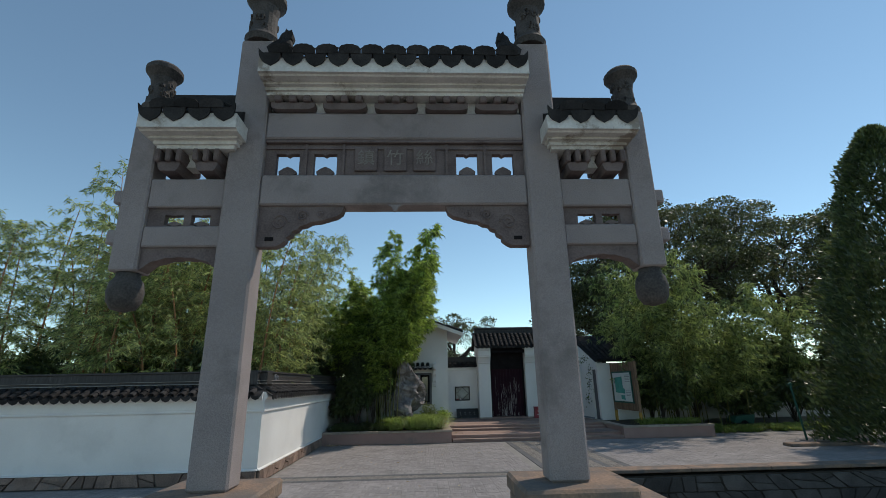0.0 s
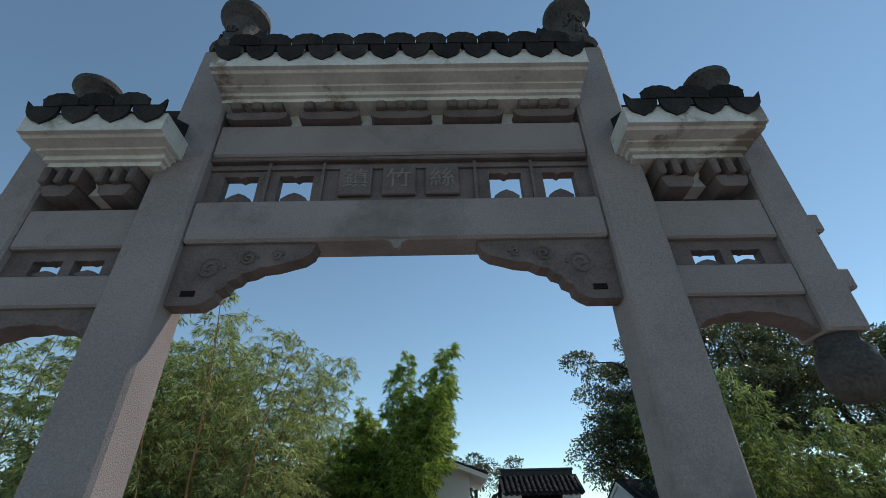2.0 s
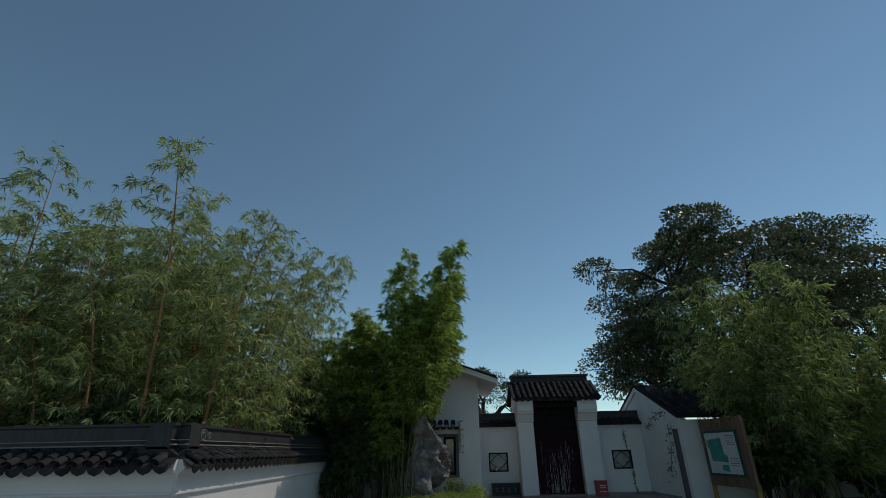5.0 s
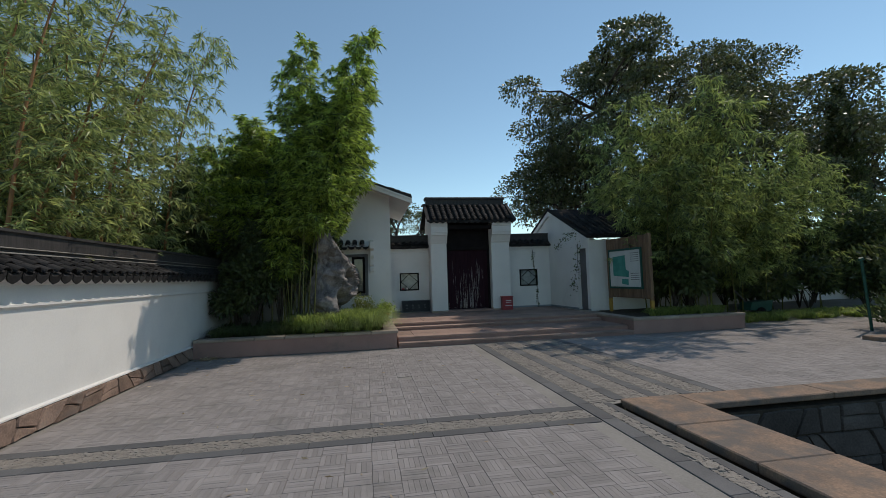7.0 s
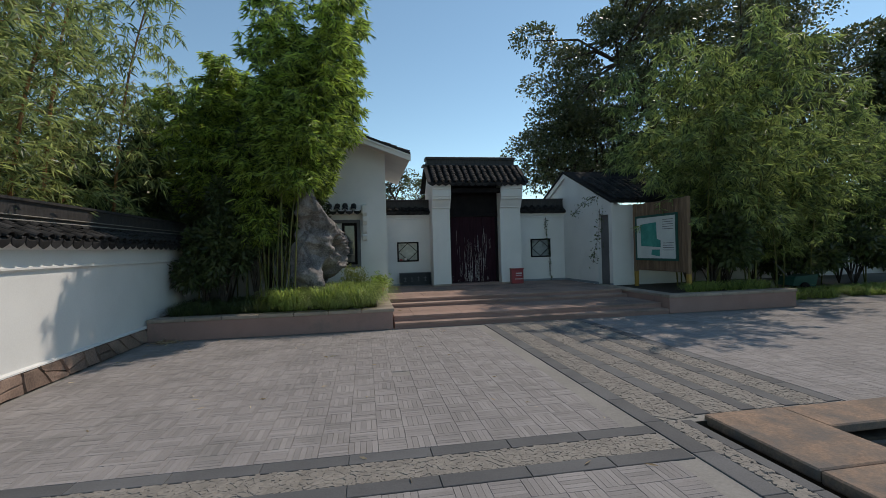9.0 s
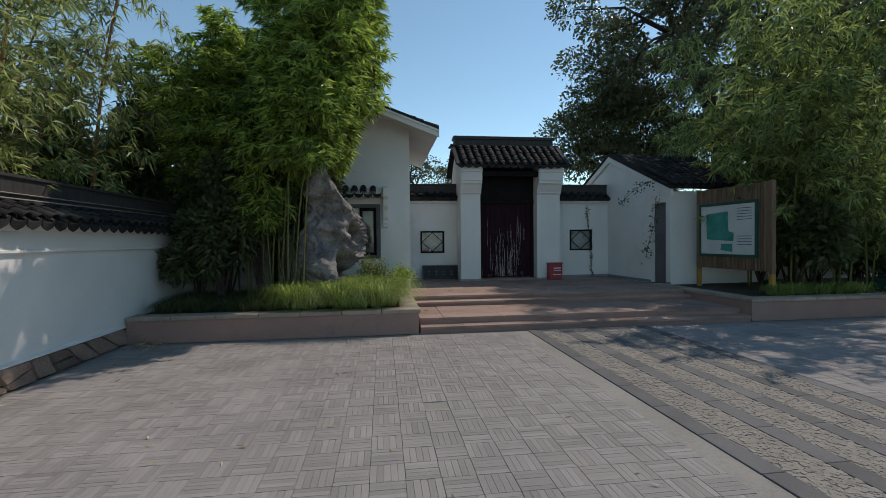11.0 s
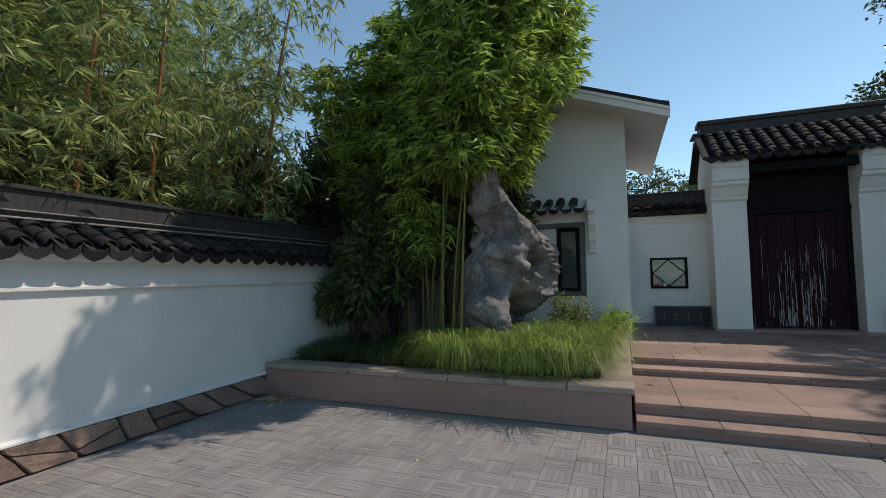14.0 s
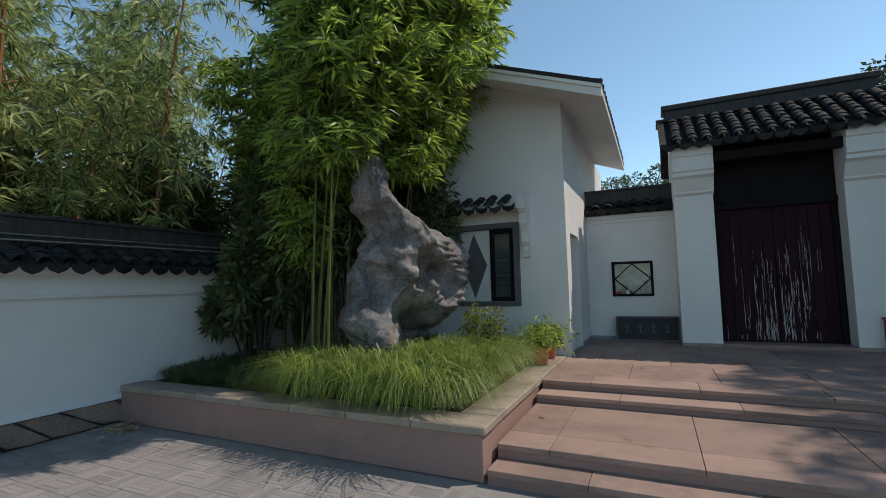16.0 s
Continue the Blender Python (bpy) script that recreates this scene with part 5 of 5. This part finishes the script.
# ---- trees and shrubs east ----
broad_tree("camphor_tree", (13.4, 25.9, 0), 21, (0.2, -0.2, 8.3), (5.9, 4.2, 4.1), LEAF_TREE, "large dark camphor tree with spreading limbs behind the gate", clumps=78, per=700, leaf=0.16, wide=0.09, blob=1.08, r0=0.46, fork=0.2, low=-0.62)
broad_tree("broadleaf_tree", (10.9, 28.4, 0), 29, (0, 0, 5.7), (3.0, 2.4, 2.3), LEAF_TREE, "dark broadleaf tree behind the gate roof", clumps=60, per=380, leaf=0.16, wide=0.09, r0=0.24)
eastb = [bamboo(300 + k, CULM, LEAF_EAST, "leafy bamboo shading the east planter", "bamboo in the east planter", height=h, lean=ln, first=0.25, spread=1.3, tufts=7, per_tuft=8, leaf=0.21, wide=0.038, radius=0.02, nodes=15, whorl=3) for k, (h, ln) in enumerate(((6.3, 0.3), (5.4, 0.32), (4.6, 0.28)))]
rng = random.Random(12)
for i, (x, y) in enumerate(((9.6, 18.6), (10.2, 19.4), (9.0, 18.3), (10.0, 20.2), (10.6, 20.8), (11.4, 20.2), (12.3, 20.6), (13.2, 20.2), (10.3, 18.4), (11.8, 21.6), (14.0, 21.2), (12.9, 22.0), (9.9, 21.7), (14.8, 20.6), (11.2, 19.3), (12.6, 19.6), (13.6, 21.4), (15.8, 21.2), (16.6, 20.4), (11.6, 20.9), (17.6, 21.2), (10.9, 22.4), (15.2, 22.0), (8.9, 19.3), (9.9, 19.0), (10.1, 18.0), (9.4, 19.8), (12.0, 19.2), (13.4, 19.5))):
    near = x < 10.45 or y < 19.7
    m = pose(x, y, 0.36 if x < 10.45 else 0, 0, 0, rng.uniform(195, 265) if near else rng.uniform(0, 360))
    if i < 3:
        eastb[i].matrix_basis = m
    else:
        ob = copy_thing(eastb[(0, 1, 0, 2)[i % 4]], m)
        ob.scale = (1, 1, 1.14 if 9.5 < x < 10.5 else 1.0)
# Dark shrubs; some are added as the shaded lower part of the bamboo.
for i, (x, y, sx, sz, sd) in enumerate(((9.3, 19.4, 1.5, 2.6, 1), (10.6, 21.2, 2.8, 3.8, 2), (12.4, 21.8, 3.4, 4.2, 3), (14.6, 21.8, 3.2, 4.0, 4), (16.9, 21.5, 3.5, 4.2, 5), (19.5, 20.5, 4, 4.2, 6), (9.2, 18.4, 1.4, 2.2, 7), (10.0, 18.8, 1.2, 2.4, 11), (9.6, 20.4, 1.6, 3.2, 12), (13.5, 23.4, 4.0, 5.0, 8), (17.5, 24.0, 4.5, 5.0, 9), (21.5, 22.5, 4.0, 5.0, 10), (11.4, 23.6, 3.0, 2.8, 13), (13.8, 20.4, 3.0, 2.0, 14), (16.0, 20.3, 3.2, 2.2, 15), (18.6, 20.4, 3.2, 2.4, 16), (15.6, 23.8, 3.4, 3.0, 17), (19.8, 23.4, 3.6, 3.2, 18))):
    shrub("shrub", (x, y, 0.36 if x < 10.4 else 0), (sx, 2.2, sz), 400 + sd, LEAF_DARK, "dense dark evergreen shrub, some added as shade under the bamboo", 6500, 0.17, 0.085)
v, q = blades([(11.0, 18.0, 18.2, 19.6, 0.0, 260), (8.0, 10.3, 17.6, 18.0, 0.39, 50)], 8, 0.5, 0.018, 40)
tagged(new("border_grass", np_mesh("border_grass", v, q, GRASS)), "pale green border grass under the shrubs", "grass", kind="stuff")


def cypress(at, height, width, seed):
    """A dark conical cypress: trunk and many upswept sprays."""
    rng = np.random.default_rng(seed)
    n = int(2700 * height * width / 4)
    t = rng.uniform(0, 1, n) ** 1.3
    a = rng.uniform(0, 6.283, n)
    lump = 1 + 0.13 * np.sin(5 * a + 17 * t) + 0.1 * np.sin(9 * a - 31 * t) + 0.1 * np.sin(3 * a + 43 * t)
    rad = width / 2 * (1 - t) ** 0.6 * lump * rng.uniform(0.75, 1.02, n)
    P = np.stack([rad * np.cos(a), rad * np.sin(a), 0.1 + t * height], 1)
    D = np.stack([np.cos(a), np.sin(a), np.full(n, 1.1)], 1) + rng.normal(0, 0.7, (n, 3))
    v, q = leaf_quads(P, D, 0.2, 0.07, rng, 0.0)
    ob = thing("cypress", at, "dark dense conical cypress tree", "tree")
    BASE[ob] = Vector((0, 0, 0))
    part("trunk", Geo().tube([(0, 0, 0), (0, 0, height * 0.5), (0, 0, height * 0.97)], [0.14, 0.09, 0.01], 8), BARK, ob)
    cr = new("crown", np_mesh("crown", v, q, LEAF_DARK))
    cr.parent = ob


cypress((15.7, 13.6, 0), 10.2, 6.4, 31)
cypress((24.0, 25.0, 0), 10.5, 2.6, 32)
cypress((27.0, 24.0, 0), 9.5, 2.6, 33)
broad_tree("broadleaf_tree", (23.0, 28.5, 0), 23, (0, 0, 8.3), (6.2, 5.0, 4.8), LEAF_TREE, "dark broadleaf tree beyond the garden", clumps=120, per=260)
broad_tree("broadleaf_tree", (31.0, 30.0, 0), 27, (0, 0, 7.0), (6.0, 5.0, 4.4), LEAF_TREE, "dark broadleaf tree beyond the garden", clumps=90, per=220)
broad_tree("broadleaf_tree", (3.0, 46.0, 0), 25, (0, 0, 5.2), (4.5, 4.0, 3.0), LEAF_TREE, "broadleaf tree far beyond the gate", clumps=50, per=220)

# plain garden wall far behind the shrubs
solid("wall_east", Geo().box(9.2, 30, 24.6, 24.9, 0, 2.3), WHITE, "plain white garden wall behind shrubs", "wall", kind="structure")

# ---- notice board ----
bm0, bm1 = Vector((8.05, 17.8, 0.40)), Vector((7.92, 19.65, 0.40))
bl = (bm1 - bm0).length
bmx = Matrix.Translation(bm0) @ pose(0, 0, 0, 0, 0, math.degrees(math.atan2((bm1 - bm0).y, (bm1 - bm0).x)))
board = thing("notice_board", tuple((bm0 + bm1) / 2), "brown slatted notice board with a green map", "notice board")
n = 26
for k in range(n):
    part("slat", Geo().box(bl * k / n + 0.004, bl * (k + 1) / n - 0.004, -0.02, 0.02, 0.46, 2.28, 0.004).turn(bmx), SLATWOOD, board)
part("post", Geo().box(-0.08, 0.0, -0.05, 0.05, 0.42, 2.3, 0.008).turn(bmx), SLATWOOD, board)
part("post_foot", Geo().box(-0.08, 0.0, -0.05, 0.05, -0.03, 0.42, 0.008).turn(bmx), YELLOW, board, "yellow painted post foot")
part("post", Geo().box(bl, bl + 0.08, -0.05, 0.05, 0.42, 2.3, 0.008).turn(bmx), SLATWOOD, board)
part("post_foot", Geo().box(bl, bl + 0.08, -0.05, 0.05, -0.03, 0.42, 0.008).turn(bmx), YELLOW, board, "yellow painted post foot")
part("rail", Geo().box(0, bl, -0.06, -0.02, 0.7, 0.8).box(0, bl, -0.06, -0.02, 2.1, 2.2).turn(bmx), SLATWOOD, board)
mp = part("map_sheet", Geo().box(0.28, bl - 0.05, 0.024, 0.05, 0.77, 1.9).turn(bmx), MAPWHITE, board, "pale printed map")
part("map_frame", Geo().box(0.25, bl - 0.02, 0.022, 0.06, 1.88, 1.94).box(0.25, bl - 0.02, 0.022, 0.06, 0.73, 0.79).box(0.25, 0.31, 0.022, 0.06, 0.79, 1.88).box(bl - 0.08, bl - 0.02, 0.022, 0.06, 0.79, 1.88).turn(bmx), GREENPAINT, board, "green map frame")
fl = bmx
for pts in ([(0.85, 1.08), (1.6, 1.12), (1.62, 1.7), (1.0, 1.74), (0.98, 1.3), (0.84, 1.26)], [(0.88, 0.84), (1.2, 0.88), (1.18, 1.02), (0.88, 1.02)]):
    part("map_area", Geo().prism(pts, 0.05, 0.054, "y").turn(fl), MAPGREEN, mp)
for k in range(9):
    part("text_bar", Geo().box(0.38, 0.76, 0.05, 0.053, 1.78 - 0.06 * k - (0.3 if k > 4 else 0), 1.795 - 0.06 * k - (0.3 if k > 4 else 0)).turn(fl), GREYPAINT, mp)

# ---- small things before the gate ----
plaque = thing("stone_plaque", (2.04, 22.9, P_TOP), "black stone plaque with worn characters leaning on the wall", "plaque")
lm = Matrix.Translation((0, 22.86, P_TOP)) @ pose(0, 0, 0, -8, 0, 0)
part("slab", Geo().box(1.49, 2.54, -0.03, 0.02, 0.0, 0.44, 0.008).turn(lm), SLATE, plaque)
part("rim", Geo().box(1.49, 2.54, -0.036, -0.029, 0.415, 0.44).box(1.49, 2.54, -0.036, -0.029, 0.0, 0.025).box(1.49, 1.515, -0.036, -0.029, 0.025, 0.415).box(2.515, 2.54, -0.036, -0.029, 0.025, 0.415).turn(lm), GREYPAINT, plaque)
for k, x in enumerate((1.68, 1.9, 2.12, 2.34)):
    part("worn_character", Geo().box(x - 0.05, x + 0.04, -0.033, -0.029, 0.25, 0.262).box(x - 0.008, x + 0.006, -0.033, -0.029, 0.15, 0.3).box(x - 0.04, x + 0.05, -0.033, -0.029, 0.15, 0.16).turn(lm), GREYPAINT, plaque)
rb = thing("extinguisher_box", (5.26, 22.25, P_TOP), "red metal fire extinguisher box beside the gate pillar", "box")
part("body", Geo().box(5.07, 5.46, 22.12, 22.33, P_TOP, 0.86, 0.012), REDBOX, rb)
part("lid", Geo().box(5.05, 5.48, 22.10, 22.34, 0.86, 0.89, 0.008), REDBOX, rb, "dark red lid")
part("label", Geo().box(5.2, 5.4, 22.116, 22.12, 0.72, 0.75).box(5.2, 5.4, 22.116, 22.12, 0.66, 0.68).box(5.17, 5.42, 22.116, 22.12, 0.54, 0.56), LABEL, rb)


cup = thing("cup", (1.66, 23.0, 1.24), "small white cup on the window sill", "cup")
part("body", Geo().lathe(1.72, 23.02, [(0.022, 1.24), (0.03, 1.245), (0.034, 1.31), (0.03, 1.31), (0.027, 1.25)], 14), LABEL, cup)
tin = thing("tin", (1.58, 23.0, 1.24), "small red tin on the window sill", "tin")
part("body", Geo().box(1.52, 1.62, 22.99, 23.04, 1.24, 1.29, 0.006), REDBOX, tin)


def pot(at, r, h, seed, leaf_size, label):
    x, y, z = at
    p = thing("flower_pot", at, label, "flower pot")
    part("pot", Geo().lathe(x, y, [(r * 0.65, z), (r * 0.92, z + h * 0.8), (r * 1.05, z + h * 0.82), (r * 1.05, z + h), (r * 0.95, z + h), (r * 0.9, z + h * 0.9)], 20), TERRA, p, smooth=False)
    g = np.random.default_rng(seed)
    P = g.normal(0, 0.1, (420, 3)) * np.array([1.3, 1.3, 0.9]) + np.array([x, y, z + h + 0.14])
    P[:, 2] = np.maximum(P[:, 2], z + h * 0.95)
    v, q = leaf_quads(P, g.normal(size=(420, 3)), leaf_size, 0.03, g, 0.2)
    me = np_mesh("plant", v, q, LEAF_BAMBOO)
    me.transform(Matrix.Translation(-BASE[p]))
    o = tagged(new("plant", me), kind="stuff")
    o.parent = p
    stems = Geo()
    for k in range(7):
        a = k * 0.9
        stems.tube([(x, y, z + h * 0.8), (x + 0.07 * math.cos(a), y + 0.07 * math.sin(a), z + h + 0.2 + 0.03 * k)], [0.006, 0.003], 4)
    part("stalk", stems, CULM, p)


pot((0.76, 19.95, 0.422), 0.13, 0.22, 5, 0.09, "red plastic flower pot with green plant on the coping")
pot((0.78, 20.45, 0.422), 0.10, 0.18, 6, 0.09, "small flower pot with leafy plant on the coping")
shrub("small_shrub", (0.12, 19.5, 0.39), (0.7, 0.6, 0.95), 61, LEAF_YELLOW, "small yellow-green shrub beside the rock", 900, 0.055, 0.03, lumps=14)


def creeper(pts, seed, label, per=40, spread=0.05):
    """A thin climbing stem with small leaves."""
    g = Geo().tube(pts, [0.006] * len(pts), 4)
    ob = thing("creeper", tuple(pts[0]), label, "creeper")
    part("stem", g, BARK, ob)
    r = np.random.default_rng(seed)
    P = []
    for a, b in zip(pts[:-1], pts[1:]):
        for t in r.uniform(0, 1, per):
            P.append(np.array(a) * (1 - t) + np.array(b) * t + r.normal(0, spread, 3) * np.array([1, 0.4, 1]))
    v, q = leaf_quads(np.array(P), r.normal(size=(len(P), 3)) + np.array([0, -0.5, -0.3]), 0.07, 0.045, r)
    me = np_mesh("leaves", v, q, LEAF_DARK)
    me.transform(Matrix.Translation(-BASE[ob]))
    o = new("leaves", me)
    o.parent = ob


creeper([(6.78, B - 0.03, 0.42), (6.75, B - 0.05, 1.0), (6.7, B - 0.06, 1.6), (6.63, B - 0.06, 2.2), (6.62, B - 0.05, 2.6)], 71, "thin dark ivy stem climbing the white wall", 22, 0.025)
ec = lambda u, o, z: tuple(em @ Vector((u, o, z)))
creeper([ec(2.9, -0.4, 3.0), ec(2.3, -0.35, 2.95), ec(1.6, -0.3, 2.75), ec(1.1, -0.25, 2.55)], 72, "leafy bamboo twig hanging before the gable", 34, 0.07)
creeper([ec(2.9, -0.35, 2.6), ec(2.75, -0.3, 1.9), ec(2.5, -0.3, 1.4), ec(2.4, -0.3, 1.05)], 73, "leafy twig hanging beside the narrow door", 40, 0.09)

# green pole and rain-washed slab on the far right of the court
pole = thing("green_pole", (12.5, 15.6, 0), "slim green painted steel pole", "pole")
part("shaft", Geo().tube([(12.5, 15.6, 0), (12.3, 15.55, 1.75)], [0.034, 0.034], 10), GREENPAINT, pole)
part("cap", Geo().tube([(12.3, 15.55, 1.75), (12.28, 15.545, 1.8)], [0.07, 0.05], 10), GREENPAINT, pole)
solid("stone_slab", Geo().box(10.9, 13.4, 14.2, 14.6, -0.01, 0.09, 0.015), ORANGE, "long low sandstone slab on the paving", "slab")
net = thing("garden_cart", (13.0, 19.6, 0), "green folded garden cart in the shade", "cart")
part("body", Geo().prism([(12.6, 0.25), (13.4, 0.2), (13.5, 0.55), (12.7, 0.5)], 19.3, 19.8, "y"), GREENPAINT, net)
part("handle", Geo().tube([(12.7, 19.55, 0.5), (12.2, 19.5, 0.95)], [0.02, 0.02], 6), GREYPAINT, net)
part("wheel", Geo().lathe(0, 0, [(0.02, -0.03), (0.16, -0.03), (0.17, 0.0), (0.16, 0.03), (0.02, 0.03)], 16).turn(pose(13.0, 19.28, 0.17, 90, 0, 0)), BLACKWOOD, net)

# ---- paving: dark bands, pebble strips, woven bricks ----
bands = thing("paving_bands", (0, 11.3, 0), "dark slate bands with pebble mosaic between", "paving", kind="structure")
def band(x0, x1, y0, y1, along, step=0.62):
    a, b = (x0, x1) if along == "x" else (y0, y1)
    n = max(1, round((b - a) / step))
    for i in range(n):
        p, q = a + (b - a) * i / n + 0.003, a + (b - a) * (i + 1) / n - 0.003
        z = deck(((y0 + y1) / 2) if along == "x" else (p + q) / 2)
        part("band_slab", (Geo().box(p, q, y0, y1, z - 0.03, z + 0.003, 0.004) if along == "x" else Geo().box(x0, x1, p, q, z - 0.03, z + 0.003, 0.004)), DARKSLAB, bands)


BY = (11.0, 11.16, 11.46, 11.62)
band(-3.55, 2.78, BY[0], BY[1], "x")
band(-3.55, 2.78, BY[2], BY[3], "x")
for x0, x1, ya, yb in ((2.80, 2.98, 8.0, 17.2), (3.14, 3.24, 8.0, 11.65), (3.35, 3.53, 11.75, 17.2), (3.86, 4.02, 11.75, 17.2), (4.34, 4.5, 11.75, 17.2), (4.82, 4.98, 11.75, 17.2)):
    band(x0, x1, ya, yb, "y")
STRIPS = ((-3.5, 2.75, 11.165, 11.455), (2.985, 3.345, 11.7, 17.2), (3.535, 3.855, 11.75, 17.2), (4.025, 4.335, 11.75, 17.2), (4.505, 4.815, 11.75, 17.2))
for x0, x1, y0, y1 in STRIPS:
    part("pebble_bed", Geo().box(x0, x1, y0, y1, -0.03, -0.0035), PEBBLE, bands)
rng = np.random.default_rng(77)


def pebbles(areas):
    """Small flat stones set on edge, joined."""
    V, F = [], []
    for x0, x1, y0, y1, n in areas:
        for _ in range(n):
            x, y = rng.uniform(x0, x1), rng.uniform(y0, y1)
            a, l, w = rng.uniform(0, 3.14), rng.uniform(0.018, 0.04), rng.uniform(0.012, 0.022)
            c, s = math.cos(a), math.sin(a)
            k = len(V)
            for f, z in ((1.0, -0.008), (0.78, rng.uniform(-0.001, 0.003))):
                for u, w2 in ((-l, -w), (l, -w), (l, w), (-l, w)):
                    V.append((x + f * (u * c - w2 * s), y + f * (u * s + w2 * c), z))
            F += [(k + 4, k + 5, k + 6, k + 7)] + [(k + i, k + (i + 1) % 4, k + 4 + (i + 1) % 4, k + 4 + i) for i in range(4)]
    return np.array(V), F


V, F = pebbles([(-3.5, 2.75, 11.17, 11.45, 2200), (3.0, 3.34, 11.7, 17.2, 2400), (3.55, 3.85, 11.75, 17.2, 2200), (4.04, 4.33, 11.75, 17.2, 2000), (4.52, 4.81, 11.75, 17.2, 2000), (3.0, 3.13, 8.3, 11.65, 800)])
me = bpy.data.meshes.new("pebble_mosaic")
me.from_pydata(V.tolist(), [], F)
me.materials.append(PEBBLE)
o = tagged(new("pebble_mosaic", me), kind="stuff")
o.parent = bands
o.location = (0, -11.3, 0)

U = 0.235


def brick_spots(x0, x1, y0, y1):
    """The woven pattern: squares of four thin bricks, laid crosswise in turn: (x, y, length along x, length along y)."""
    out = []
    for i in range(int((x1 - x0) / U)):
        for j in range(int((y1 - y0) / U)):
            for k in range(5):
                if (i + j) % 2:
                    out.append((x0 + i * U + U / 2, y0 + j * U + U * (k + 0.5) / 5, U, U / 5))
                else:
                    out.append((x0 + i * U + U * (k + 0.5) / 5, y0 + j * U + U / 2, U / 5, U))
    return out


NEAR = lambda x, y: -0.85 < x < 0.85 and 12.1 < y < 14.0
all_bricks = brick_spots(-3.52, 2.79, 11.63, 17.2) + brick_spots(-3.52, 2.79, 7.7, 10.99) + brick_spots(5.0, 15.0, 11.7, 17.2) + brick_spots(-12.5, -3.6, 8.2, 10.9) + brick_spots(10.6, 15.0, 17.2, 18.3)
rng = random.Random(2)
V, F, near = [], [], []
for x, y, lx, ly in all_bricks:
    hx, hy = lx / 2 - 0.0002, ly / 2 - 0.0002
    dz = rng.uniform(-0.001, 0.001)
    if NEAR(x, y):
        near.append((x, y, lx > ly, dz))
        continue
    z = deck(y) + dz
    k = len(V)
    ix, iy = (0.004, 0.0012) if lx > ly else (0.0012, 0.004)
    V += [(x - hx, y - hy, z - 0.007), (x + hx, y - hy, z - 0.007), (x + hx, y + hy, z - 0.007), (x - hx, y + hy, z - 0.007), (x - hx + ix, y - hy + iy, z), (x + hx - ix, y - hy + iy, z), (x + hx - ix, y + hy - iy, z), (x - hx + ix, y + hy - iy, z)]
    F += [(k + 4, k + 5, k + 6, k + 7)] + [(k + i, k + (i + 1) % 4, k + 4 + (i + 1) % 4, k + 4 + i) for i in range(4)]
me = bpy.data.meshes.new("brick_paving")
me.from_pydata(V, [], F)
me.materials.append(BRICK)
paving = tagged(new("paving", me), "grey woven-pattern brick paving", "paving", kind="structure")
BASE[paving] = Vector((0, 0, 0))
hl, hw = U / 2 - 0.0002, U / 10 - 0.0002
bg = Geo().add([(-hl, -hw, -0.007), (hl, -hw, -0.007), (hl, hw, -0.007), (-hl, hw, -0.007), (-hl + 0.004, -hw + 0.0012, 0), (hl - 0.004, -hw + 0.0012, 0), (hl - 0.004, hw - 0.0012, 0), (-hl + 0.004, hw - 0.0012, 0)], [(4, 5, 6, 7), (0, 1, 5, 4), (1, 2, 6, 5), (2, 3, 7, 6), (3, 0, 4, 7)])
bme = bg.mesh("brick", BRICK)
for x, y, flat, dz in near[:300]:
    piece("brick", bme, pose(x, y, dz, 0, 0, 0 if flat else 90), paving)

# fallen leaves, and the dry litter in the corner by the planter
r = np.random.default_rng(6)
P = np.concatenate([np.stack([r.uniform(-3.4, 2.6, 70), r.uniform(8.5, 17.0, 70), np.full(70, 0.012)], 1), np.stack([-3.35 + np.abs(r.normal(0, 0.18, 160)), 17.12 - np.abs(r.normal(0, 0.14, 160)), r.uniform(0.01, 0.05, 160)], 1), np.stack([r.uniform(1.1, 6.8, 24), r.uniform(17.6, 21.5, 24), np.zeros(24)], 1)])
P[230:, 2] = np.where(P[230:, 1] < 18.8, LAND + 0.012, P_TOP + 0.012)
P[230:, 1] = np.where((P[230:, 1] > 18.5) & (P[230:, 1] < 19.4), 20.0, P[230:, 1])
P[230:, 2] = np.where(P[230:, 1] > 19.4, P_TOP + 0.012, LAND + 0.012)
v, q = leaf_quads(P, r.normal(size=(len(P), 3)) * np.array([1, 1, 0.12]), 0.09, 0.02, r, 0.0)
tagged(new("fallen_leaves", np_mesh("fallen_leaves", v, q, DRY)), "scattered dry bamboo leaves on the paving", "leaves", kind="stuff")
